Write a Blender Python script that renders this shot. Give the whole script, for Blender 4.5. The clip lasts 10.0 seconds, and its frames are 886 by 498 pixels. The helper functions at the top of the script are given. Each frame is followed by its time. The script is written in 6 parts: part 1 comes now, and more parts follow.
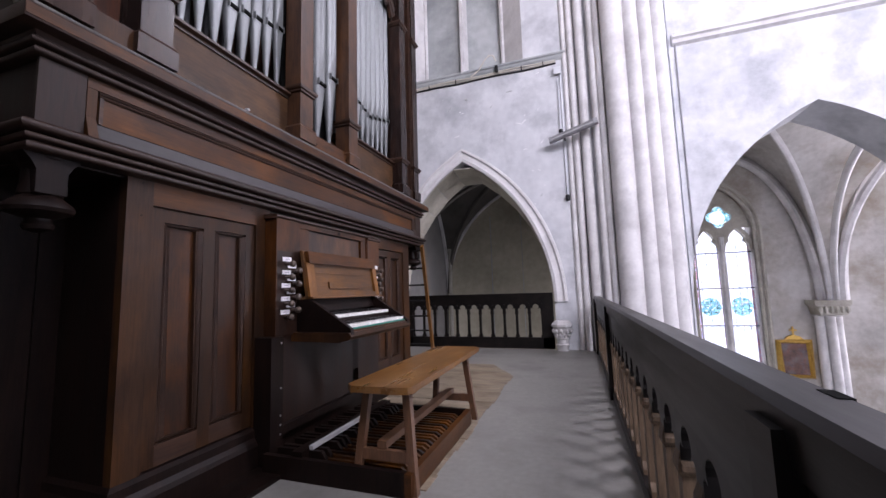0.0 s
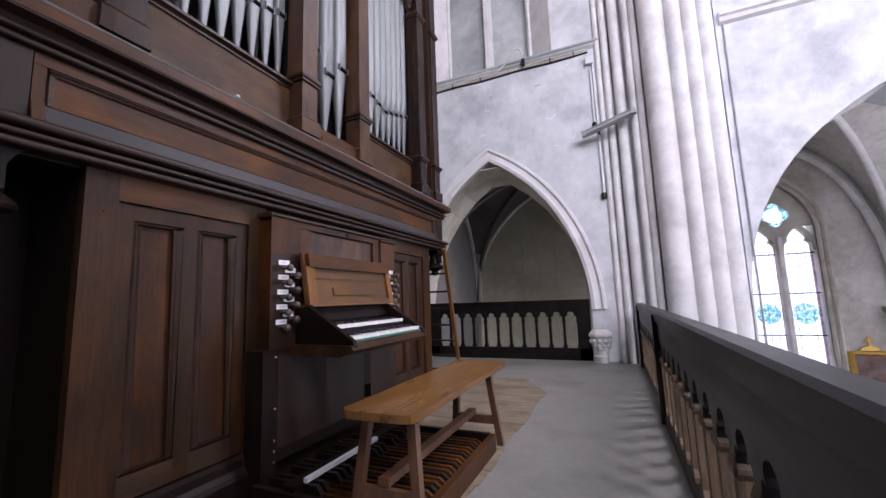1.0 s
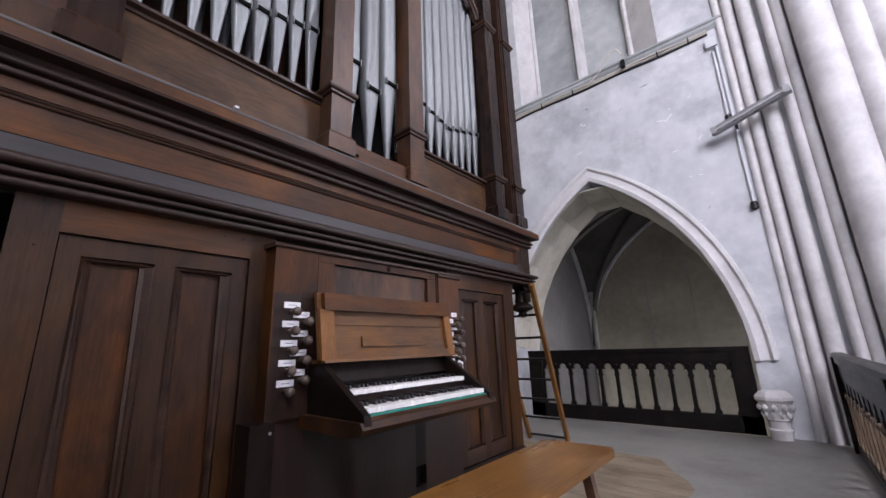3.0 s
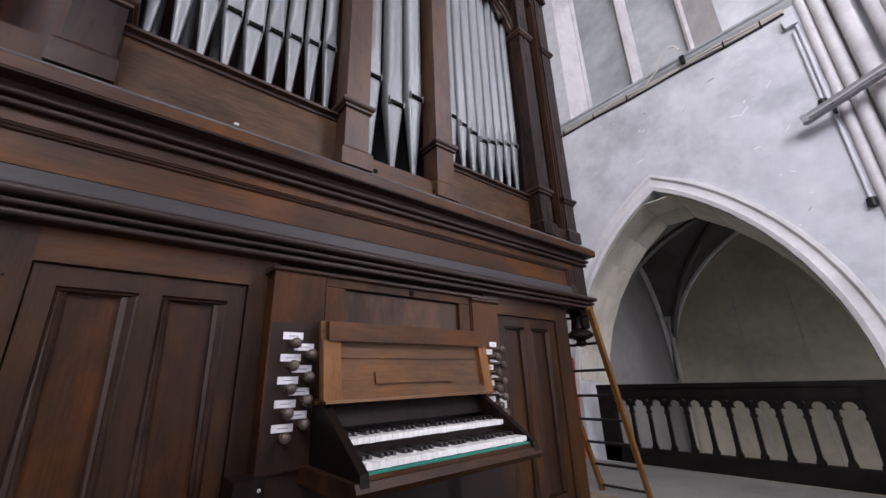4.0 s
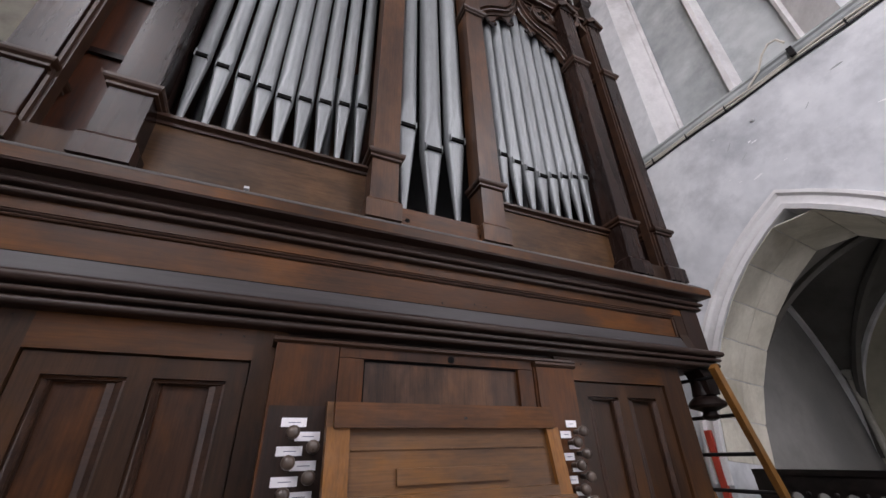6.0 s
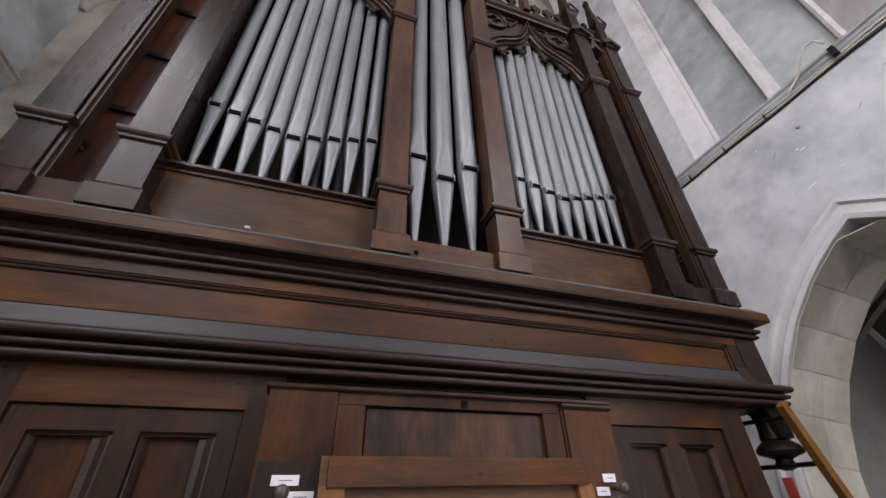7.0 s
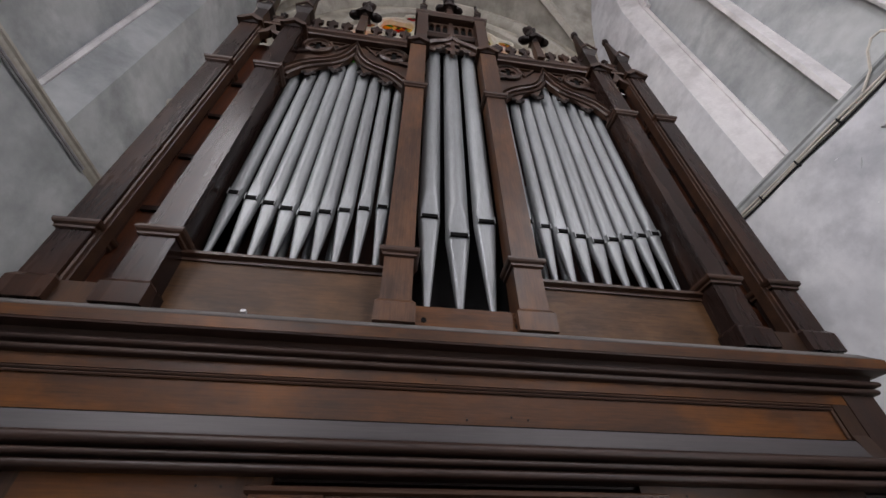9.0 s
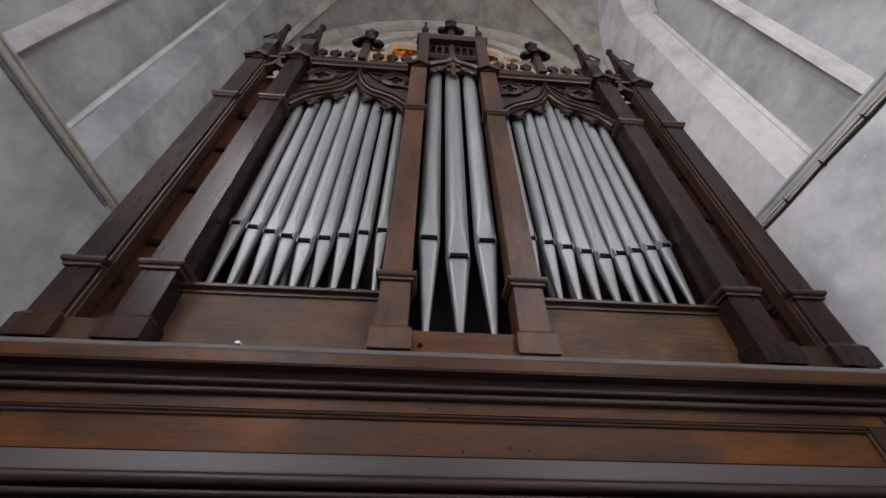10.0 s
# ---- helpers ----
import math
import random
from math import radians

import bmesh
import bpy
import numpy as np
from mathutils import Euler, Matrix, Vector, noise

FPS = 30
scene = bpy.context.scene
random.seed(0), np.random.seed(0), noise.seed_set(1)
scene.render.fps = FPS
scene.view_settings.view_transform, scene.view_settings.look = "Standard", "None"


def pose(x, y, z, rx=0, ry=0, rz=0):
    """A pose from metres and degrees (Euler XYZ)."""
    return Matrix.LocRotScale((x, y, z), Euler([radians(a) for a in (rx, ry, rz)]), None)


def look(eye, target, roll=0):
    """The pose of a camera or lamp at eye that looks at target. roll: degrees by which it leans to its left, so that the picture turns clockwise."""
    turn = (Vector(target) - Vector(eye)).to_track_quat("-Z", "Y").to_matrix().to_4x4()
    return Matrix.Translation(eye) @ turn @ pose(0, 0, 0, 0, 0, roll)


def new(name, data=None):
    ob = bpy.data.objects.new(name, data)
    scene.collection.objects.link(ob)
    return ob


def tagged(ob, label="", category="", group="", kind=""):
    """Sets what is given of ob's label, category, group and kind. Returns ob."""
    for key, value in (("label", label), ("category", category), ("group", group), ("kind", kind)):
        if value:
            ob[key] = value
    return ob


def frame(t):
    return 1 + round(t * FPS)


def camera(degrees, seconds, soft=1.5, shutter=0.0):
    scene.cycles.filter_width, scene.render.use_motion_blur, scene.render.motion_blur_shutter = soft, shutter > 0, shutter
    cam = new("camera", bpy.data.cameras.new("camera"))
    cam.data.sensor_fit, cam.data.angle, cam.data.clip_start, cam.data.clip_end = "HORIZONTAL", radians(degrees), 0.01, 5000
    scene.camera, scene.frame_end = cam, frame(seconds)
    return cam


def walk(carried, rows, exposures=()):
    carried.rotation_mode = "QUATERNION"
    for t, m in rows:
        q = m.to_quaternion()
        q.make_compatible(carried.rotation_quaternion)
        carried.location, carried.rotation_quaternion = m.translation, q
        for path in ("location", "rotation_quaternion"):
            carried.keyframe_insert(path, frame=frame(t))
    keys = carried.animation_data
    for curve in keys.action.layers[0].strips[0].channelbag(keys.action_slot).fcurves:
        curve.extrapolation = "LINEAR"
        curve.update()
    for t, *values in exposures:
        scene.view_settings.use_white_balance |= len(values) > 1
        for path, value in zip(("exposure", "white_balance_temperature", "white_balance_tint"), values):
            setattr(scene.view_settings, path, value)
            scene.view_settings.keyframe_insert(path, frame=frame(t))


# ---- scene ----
cam = camera(97.3, 10.0)
PATH = [
    (0, (0.246, 0.394, 0.938), (-0.405, 2.272, 1.152), -1.7),
    (0.5, (0.233, 0.562, 0.931), (-0.499, 2.408, 1.167), -1.9),
    (1, (0.218, 0.734, 0.929), (-0.582, 2.549, 1.186), -2.0),
    (1.5, (0.211, 0.893, 0.935), (-0.668, 2.667, 1.218), -2.0),
    (2, (0.201, 1.078, 0.943), (-0.799, 2.778, 1.276), -1.9),
    (2.5, (0.179, 1.272, 0.954), (-0.952, 2.87, 1.364), -1.9),
    (4, (0.075, 1.778, 0.976), (-1.36, 3.014, 1.619), -2.1),
    (4.5, (0.048, 1.903, 0.993), (-1.456, 3.011, 1.708), -2.0),
    (5, (0.017, 2.007, 1.019), (-1.537, 2.992, 1.804), -1.8),
    (5.5, (-0.011, 2.095, 1.036), (-1.593, 2.967, 1.894), -1.7),
    (7, (-0.089, 2.323, 1.098), (-1.671, 2.882, 2.186), -1.4),
    (7.5, (-0.101, 2.388, 1.119), (-1.666, 2.858, 2.273), -1.1),
    (8, (-0.113, 2.457, 1.146), (-1.654, 2.833, 2.365), -0.9),
    (8.5, (-0.113, 2.517, 1.176), (-1.634, 2.811, 2.442), -0.6),
    (9, (-0.112, 2.581, 1.206), (-1.609, 2.796, 2.514), -0.3),
    (9.5, (-0.106, 2.632, 1.23), (-1.583, 2.789, 2.57), -0.1),
    (10, (-0.101, 2.694, 1.247), (-1.557, 2.795, 2.614), 0.2),
]
walk(cam, [(t, look(eye, target, roll)) for t, eye, target, roll in PATH],
     [(0, -0.12, 6230, 19), (2.5, -0.12, 6220, 16), (5, -0.22, 6470, 13), (7.5, -0.34, 6660, 11), (10, -0.4, 6700, 11)])

# ---- world and light ----
world = bpy.data.worlds.new("sky")
scene.world = world
world.use_nodes = True
wn = world.node_tree.nodes
sky = wn.new("ShaderNodeTexSky")
sky.sky_type = "NISHITA"
sky.sun_disc = False
sky.sun_elevation, sky.sun_rotation = radians(45), radians(140)
world.node_tree.links.new(sky.outputs[0], wn["Background"].inputs[0])
wn["Background"].inputs[1].default_value = 0.15


def window_light(name, place, target, width, height, power, colour=(1.0, 0.97, 0.98)):
    lamp = bpy.data.lights.new(name, "AREA")
    lamp.shape, lamp.size, lamp.size_y, lamp.energy, lamp.color = "RECTANGLE", width, height, power, colour
    ob = new(name, lamp)
    ob.matrix_world = look(place, target)
    return ob


# daylight of the nave's tall windows, out of view, set in their openings
COOL = (1.0, 0.965, 1.03)
window_light("daylight_south_a", (2.7, -1.33, 6.7), (0.6, 6.6, 3.2), 1.4, 3.4, 390, COOL)
window_light("daylight_south_c", (6.2, -1.33, 6.4), (1.8, 6.6, 3.4), 1.4, 3.4, 640, COOL)
window_light("daylight_south_b", (10.0, -1.33, 6.4), (9.4, 6.6, 4.0), 1.8, 4.0, 560, COOL)
window_light("daylight_north", (4.7, 6.60, 7.3), (0.6, 3.4, 2.4), 1.2, 2.2, 330, COOL)
# two lamps in unseen aisle openings, added to brighten aisle and chamber
window_light("added_light_aisle", (8.6, 12.2, 0.6), (6.4, 7.0, 1.6), 1.3, 4.0, 650, COOL)
window_light("added_light_aisle_end", (15.9, 9.6, 0.0), (0.0, 9.2, -0.4), 2.2, 4.0, 400, COOL)
# unseen low window, added to brighten the chamber wall behind the balusters
window_light("added_light_chamber", (-3.1, 9.0, -1.9), (0.6, 9.9, -1.2), 1.3, 2.4, 20, COOL)
# east window out of view, put in for light along the nave
window_light("daylight_east", (16.1, 2.85, 6.5), (0.0, 2.85, 3.0), 3.6, 4.6, 230, COOL)


def sky_backdrop(name, corners, strength):
    """A plain bright sky outside a window."""
    m = bpy.data.materials.new(name)
    m.use_nodes = True
    b = m.node_tree.nodes["Principled BSDF"]
    b.inputs["Base Color"].default_value = (0.8, 0.85, 0.9, 1)
    b.inputs["Emission Color"].default_value, b.inputs["Emission Strength"].default_value = (0.93, 0.95, 1.0, 1), strength
    me = bpy.data.meshes.new(name)
    me.from_pydata(corners, [], [(0, 1, 2, 3)])
    me.materials.append(m)
    tagged(new(name, me), "plain bright overcast sky outside the window", "sky", kind="structure")


sky_backdrop("backdrop_aisle", [(1.5, 13.2, -3.5), (6.5, 13.2, -3.5), (6.5, 13.2, 5.0), (1.5, 13.2, 5.0)], 1.7)
sky_backdrop("backdrop_west", [(-4.7, -0.2, 6.0), (-4.7, 6.2, 6.0), (-4.7, 6.2, 13.2), (-4.7, -0.2, 13.2)], 2.2)

# ---- materials ----


def material(name, low, high, rough=0.5, metal=0.0, scale=6.0, stretch=(1, 1, 1), bump=0.1, fine=60.0, spread=0.0, stains=None, stain_size=1.2, spec=0.5):
    """Two colours mixed by stretched noise, finer grain, optional stains, and relief."""
    m = bpy.data.materials.new(name)
    m.use_nodes = True
    n, ln = m.node_tree.nodes, m.node_tree.links
    b = n["Principled BSDF"]
    co = n.new("ShaderNodeTexCoord")
    mp = n.new("ShaderNodeMapping")
    mp.inputs["Scale"].default_value = stretch
    ln.new(co.outputs["Object"], mp.inputs[0])
    vec = mp.outputs[0]
    info = n.new("ShaderNodeObjectInfo")
    off = n.new("ShaderNodeVectorMath")
    off.operation = "ADD"
    mul = n.new("ShaderNodeMath")
    mul.operation = "MULTIPLY"
    mul.inputs[1].default_value = 37.0 if spread else 0.0
    ln.new(info.outputs["Random"], mul.inputs[0])
    ln.new(vec, off.inputs[0])
    ln.new(mul.outputs[0], off.inputs[1])
    t1 = n.new("ShaderNodeTexNoise")
    t1.inputs["Scale"].default_value, t1.inputs["Detail"].default_value, t1.inputs["Roughness"].default_value = scale, 6, 0.6
    t2 = n.new("ShaderNodeTexNoise")
    t2.inputs["Scale"].default_value, t2.inputs["Detail"].default_value = fine, 4
    for t in (t1, t2):
        ln.new(off.outputs[0], t.inputs["Vector"])
    ramp = n.new("ShaderNodeValToRGB")
    ramp.color_ramp.elements[0].position, ramp.color_ramp.elements[1].position = 0.3, 0.72
    ramp.color_ramp.elements[0].color, ramp.color_ramp.elements[1].color = (*low, 1), (*high, 1)
    mixf = n.new("ShaderNodeMath")
    mixf.operation = "MULTIPLY_ADD"
    mixf.inputs[1].default_value = 0.36
    ln.new(t2.outputs["Fac"], mixf.inputs[0])
    sub = n.new("ShaderNodeMath")
    sub.operation = "MULTIPLY_ADD"
    sub.inputs[1].default_value, sub.inputs[2].default_value = 0.85, -0.105
    ln.new(t1.outputs["Fac"], sub.inputs[0])
    ln.new(sub.outputs[0], mixf.inputs[2])
    ln.new(mixf.outputs[0], ramp.inputs[0])
    colour = ramp.outputs[0]
    if spread:
        hv = n.new("ShaderNodeHueSaturation")
        mr = n.new("ShaderNodeMapRange")
        mr.inputs["To Min"].default_value, mr.inputs["To Max"].default_value = 1 - spread, 1 + spread
        ln.new(info.outputs["Random"], mr.inputs[0])
        ln.new(mr.outputs[0], hv.inputs["Value"])
        ln.new(colour, hv.inputs["Color"])
        colour = hv.outputs[0]
    if stains:
        t3 = n.new("ShaderNodeTexNoise")
        t3.inputs["Scale"].default_value, t3.inputs["Detail"].default_value, t3.inputs["Roughness"].default_value = stain_size, 8, 0.64
        mp3 = n.new("ShaderNodeMapping")
        mp3.inputs["Scale"].default_value = tuple(q ** 0.4 for q in stretch)
        ln.new(co.outputs["Object"], mp3.inputs[0])
        ln.new(mp3.outputs[0], t3.inputs["Vector"])
        r3 = n.new("ShaderNodeValToRGB")
        r3.color_ramp.elements[0].position, r3.color_ramp.elements[1].position = 0.46, 0.72
        ln.new(t3.outputs["Fac"], r3.inputs[0])
        mx = n.new("ShaderNodeMix")
        mx.data_type = "RGBA"
        mx.inputs[7].default_value = (*stains, 1)
        ln.new(r3.outputs[0], mx.inputs[0])
        ln.new(colour, mx.inputs[6])
        colour = mx.outputs[2]
    if stretch != (1, 1, 1) and metal == 0:
        # dark pores along the grain and a worn greyish bloom
        mp4 = n.new("ShaderNodeVectorMath")
        mp4.operation = "MULTIPLY"
        mp4.inputs[1].default_value = tuple(3.5 if q > 1 else 1.0 for q in stretch)
        ln.new(off.outputs[0], mp4.inputs[0])
        t4 = n.new("ShaderNodeTexNoise")
        t4.inputs["Scale"].default_value, t4.inputs["Detail"].default_value = 9.0, 3
        ln.new(mp4.outputs[0], t4.inputs["Vector"])
        r4 = n.new("ShaderNodeMapRange")
        r4.inputs["From Min"].default_value, r4.inputs["From Max"].default_value = 0.34, 0.56
        r4.inputs["To Min"].default_value, r4.inputs["To Max"].default_value = 0.80, 1.05
        ln.new(t4.outputs["Fac"], r4.inputs[0])
        t5 = n.new("ShaderNodeTexNoise")
        t5.inputs["Scale"].default_value, t5.inputs["Detail"].default_value, t5.inputs["Roughness"].default_value = 3.1, 7, 0.7
        ln.new(co.outputs["Object"], t5.inputs["Vector"])
        r5 = n.new("ShaderNodeMapRange")
        r5.inputs["From Min"].default_value, r5.inputs["From Max"].default_value = 0.5, 0.8
        r5.inputs["To Min"].default_value, r5.inputs["To Max"].default_value = 1.16, 0.92
        ln.new(t5.outputs["Fac"], r5.inputs[0])
        hs = n.new("ShaderNodeHueSaturation")
        ln.new(r4.outputs[0], hs.inputs["Value"])
        ln.new(r5.outputs[0], hs.inputs["Saturation"])
        ln.new(colour, hs.inputs["Color"])
        colour = hs.outputs[0]
    ln.new(colour, b.inputs["Base Color"])
    b.inputs["Metallic"].default_value = metal
    b.inputs["Specular IOR Level"].default_value = spec
    rr = n.new("ShaderNodeMapRange")
    rr.inputs["To Min"].default_value, rr.inputs["To Max"].default_value = max(0.02, rough - 0.12), min(1, rough + 0.12)
    ln.new(t1.outputs["Fac"], rr.inputs[0])
    ln.new(rr.outputs[0], b.inputs["Roughness"])
    if bump:
        bp = n.new("ShaderNodeBump")
        bp.inputs["Strength"].default_value, bp.inputs["Distance"].default_value = bump, 0.01
        ln.new(mixf.outputs[0], bp.inputs["Height"])
        ln.new(bp.outputs[0], b.inputs["Normal"])
    return m


# oak: grain runs along the named axis
OAK_LOW, OAK_HIGH, OAK_STAIN = (0.0128, 0.0073, 0.0051), (0.040, 0.0212, 0.0124), (0.074, 0.0345, 0.0155)
oak_up = material("oak_upright", OAK_LOW, OAK_HIGH, 0.45, 0, 2.2, (5, 5, 0.6), 0.10, 22, 0.28, OAK_STAIN, 1.9, spec=0.2)
oak_long = material("oak_lengthwise", (0.021, 0.0108, 0.0064), (0.076, 0.0340, 0.0158), 0.42, 0, 2.2, (5, 0.6, 5), 0.05, 22, 0.2, (0.118, 0.050, 0.019), 2.4, spec=0.22)
oak_pilaster = material("oak_pilaster", (0.0076, 0.0050, 0.0045), (0.022, 0.0132, 0.0108), 0.27, 0, 2.2, (5, 5, 0.6), 0.02, 22, 0.25, (0.040, 0.021, 0.014), 2.2, spec=0.17)
oak_middle = material("worn_brown_oak", (0.020, 0.0112, 0.0075), (0.070, 0.0375, 0.0235), 0.42, 0, 2.2, (5, 5, 0.6), 0.05, 22, 0.15, (0.108, 0.056, 0.031), 2.6, spec=0.28)
dust = material("grey_dust_on_oak", (0.05, 0.047, 0.045), (0.13, 0.122, 0.115), 0.85, 0, 6, (3, 1, 3), 0.2, 60)
oak_panel = material("reddish_oak_panel", (0.0150, 0.0080, 0.0054), (0.047, 0.0220, 0.0124), 0.45, 0, 2.0, (5, 5, 0.6), 0.05, 22, 0.15, (0.098, 0.041, 0.018), 2.2, spec=0.2)
oak_plain = material("plain_dark_oak", (0.0105, 0.006, 0.0045), (0.029, 0.0145, 0.0095), 0.5, 0, 2.2, (5, 5, 0.6), 0.10, 22, 0.2, spec=0.28)
oak_moulding = material("oak_moulding", (0.0145, 0.0086, 0.0064), (0.055, 0.0295, 0.0190), 0.44, 0, 2.5, (6, 0.5, 6), 0.08, 25, 0.12, spec=0.34)
# darkest oak: case sides, back, undersides, plinth, partition and carvings
oak_dark = material("oak_near_black", (0.0045, 0.0032, 0.003), (0.015, 0.0088, 0.007), 0.45, 0, 3, (5, 5, 0.8), 0.1, 25, 0.15, spec=0.14)
# bluish sky reflection on the sloping band, mixed into its base colour
oak_band = material("oak_band_sky_tint", (0.0135, 0.0115, 0.0117), (0.033, 0.0278, 0.0284), 0.48, 0, 2.5, (6, 0.5, 6), 0.08, 25, 0.12)
oak_apron = material("worn_tan_oak_apron", (0.026, 0.0145, 0.0082), (0.088, 0.050, 0.0285), 0.5, 0, 2.2, (4, 0.7, 4), 0.05, 22, 0.15, (0.118, 0.068, 0.038), 3.0, spec=0.2)
oak_cornice = material("dark_cornice_oak", (0.0130, 0.0084, 0.0070), (0.043, 0.0255, 0.0195), 0.44, 0, 2.5, (6, 0.5, 6), 0.05, 25, 0.12, spec=0.26)
oak_desk_stile = material("orange_desk_oak", (0.098, 0.047, 0.020), (0.195, 0.097, 0.042), 0.42, 0, 2.5, (5, 5, 0.7), 0.06, 25, 0.15, (0.25, 0.115, 0.04), 3.0, spec=0.3)
oak_inside = material("oak_inside_case", (0.02, 0.007, 0.004), (0.085, 0.027, 0.011), 0.6, 0, 3, (5, 5, 0.6), 0.1, 30)
oak_desk = material("oak_music_desk", (0.060, 0.032, 0.0165), (0.130, 0.069, 0.034), 0.44, 0, 2.5, (5, 0.7, 5), 0.06, 25, 0.15, (0.17, 0.082, 0.031), 3.0, spec=0.3)
oak_bench = material("varnished_bench_oak", (0.104, 0.053, 0.023), (0.205, 0.109, 0.049), 0.30, 0, 2.0, (6, 0.5, 6), 0.04, 28, 0.10, (0.27, 0.145, 0.062), 3.2)
bench_leg_wood = material("bench_leg_oak", (0.07, 0.038, 0.024), (0.16, 0.088, 0.054), 0.45, 0, 3, (6, 6, 0.7), 0.08, 30, 0.2)
pine_ladder = material("ladder_pine", (0.15, 0.075, 0.028), (0.27, 0.14, 0.058), 0.5, 0, 3, (6, 6, 0.8), 0.08, 30, 0.1)
rail_paint = material("black_brown_rail_paint", (0.0030, 0.0026, 0.0026), (0.0098, 0.0080, 0.0076), 0.36, 0, 3, (5, 0.6, 5), 0.05, 40, 0.12, (0.016, 0.0125, 0.011), 3.5, spec=0.26)
baluster_wood = material("worn_baluster_oak", (0.06, 0.044, 0.032), (0.20, 0.145, 0.10), 0.5, 0, 4, (6, 6, 0.8), 0.12, 30, 0.2, spec=0.3)
pipe_metal = material("dull_tin_pipe", (0.155, 0.164, 0.167), (0.262, 0.277, 0.282), 0.50, 0.50, 2.0, (4, 4, 0.5), 0.03, 30, 0.14)
# near-black paint standing for the shade in mouths, holes, grooves and hollows
shade_black = material("hollow_shade_black", (0.004, 0.004, 0.004), (0.008, 0.008, 0.008), 0.9, spec=0.05)
plaster = material("limewashed_plaster", (0.50, 0.515, 0.54), (0.71, 0.72, 0.74), 0.85, 0, 1.5, (1, 1, 1), 0.26, 9, 0, (0.36, 0.375, 0.40), 1.7)
plaster_old = material("aged_grey_plaster", (0.315, 0.335, 0.338), (0.51, 0.535, 0.538), 0.88, 0, 1.3, (1, 1, 1), 0.2, 6, 0, (0.235, 0.253, 0.254), 1.4)
flake_white = material("fresh_limewash", (0.74, 0.74, 0.75), (0.84, 0.84, 0.85), 0.9, bump=0.05)
plaster_vault = material("buff_vault_plaster", (0.33, 0.315, 0.27), (0.55, 0.53, 0.475), 0.9, 0, 1.2, (1, 1, 1), 0.25, 7, 0, (0.24, 0.225, 0.185), 1.6)
plaster_buff = material("buff_west_plaster", (0.36, 0.335, 0.27), (0.58, 0.545, 0.455), 0.9, 0, 1.6, (1, 1, 1), 0.5, 12, 0, (0.16, 0.15, 0.125), 1.5)
plaster_aisle = material("damp_stained_plaster", (0.37, 0.355, 0.33), (0.64, 0.625, 0.605), 0.9, 0, 1.1, (1, 1, 1), 0.3, 8, 0, (0.215, 0.165, 0.10), 0.7)
plaster_cream = material("cream_wash", (0.34, 0.315, 0.235), (0.53, 0.495, 0.39), 0.9, 0, 1.2, (1, 1, 1), 0.2, 8)
# side chamber's dimness put into the plaster colours of its wall and vault
plaster_shaded = material("shaded_grey_plaster", (0.13, 0.127, 0.120), (0.215, 0.210, 0.200), 0.9, 0, 1.2, (1, 1, 1), 0.25, 8, 0, (0.15, 0.15, 0.145), 1.0)
plaster_vault_shaded = material("shaded_vault_plaster", (0.065, 0.060, 0.052), (0.13, 0.122, 0.108), 0.9, 0, 1.2, (1, 1, 1), 0.25, 8, 0, (0.045, 0.042, 0.038), 1.0)
stone = material("pale_dressed_stone", (0.60, 0.59, 0.59), (0.76, 0.75, 0.75), 0.8, 0, 2.2, (1, 1, 1), 0.2, 25, 0, (0.46, 0.45, 0.45), 2.0)
stone_old = material("buff_old_stone", (0.36, 0.34, 0.29), (0.54, 0.52, 0.46), 0.85, 0, 2.0, (1, 1, 1), 0.25, 22, 0, (0.25, 0.23, 0.19), 1.6)
stone_cream = material("cream_arch_stone", (0.50, 0.475, 0.40), (0.68, 0.65, 0.565), 0.85, 0, 2.2, (1, 1, 1), 0.25, 22, 0.08, (0.38, 0.36, 0.29), 1.8)
floor_grey = material("worn_grey_floor", (0.20, 0.195, 0.178), (0.305, 0.298, 0.276), 0.55, 0, 1.3, (1, 1, 1), 0.12, 26, 0, (0.145, 0.140, 0.130), 1.3)
floor_board = material("bare_pine_boards", (0.19, 0.155, 0.112), (0.34, 0.285, 0.215), 0.65, 0, 2.5, (0.8, 6, 6), 0.12, 25, 0.12, (0.12, 0.09, 0.06), 2.5)
ivory = material("ivory_key", (0.72, 0.71, 0.68), (0.80, 0.79, 0.77), 0.25, 0, 8, bump=0.0, spread=0.04)
ebony = material("ebony_key", (0.008, 0.007, 0.007), (0.02, 0.018, 0.018), 0.3)
felt = material("green_felt", (0.01, 0.16, 0.12), (0.02, 0.24, 0.18), 0.95, 0, 30, bump=0.2)
paper = material("stop_label_card", (0.72, 0.70, 0.72), (0.82, 0.80, 0.82), 0.7, 0, 10, bump=0.0)
ink = material("label_ink", (0.10, 0.10, 0.16), (0.16, 0.16, 0.22), 0.8, bump=0.0)
knob_wood = material("turned_knob_wood", (0.03, 0.022, 0.018), (0.10, 0.072, 0.055), 0.3, 0, 20, spread=0.3)
iron = material("black_iron", (0.012, 0.012, 0.013), (0.03, 0.03, 0.032), 0.5, 0.6)
grey_metal = material("grey_painted_metal", (0.20, 0.20, 0.21), (0.34, 0.34, 0.35), 0.5, 0.2, 12)
conduit_grey = material("pale_plastic_conduit", (0.55, 0.57, 0.60), (0.68, 0.70, 0.72), 0.5)
cable_white = material("yellowed_white_cable", (0.52, 0.49, 0.42), (0.66, 0.63, 0.56), 0.5)
tube_glass = material("unlit_tube", (0.45, 0.45, 0.46), (0.55, 0.55, 0.56), 0.25)
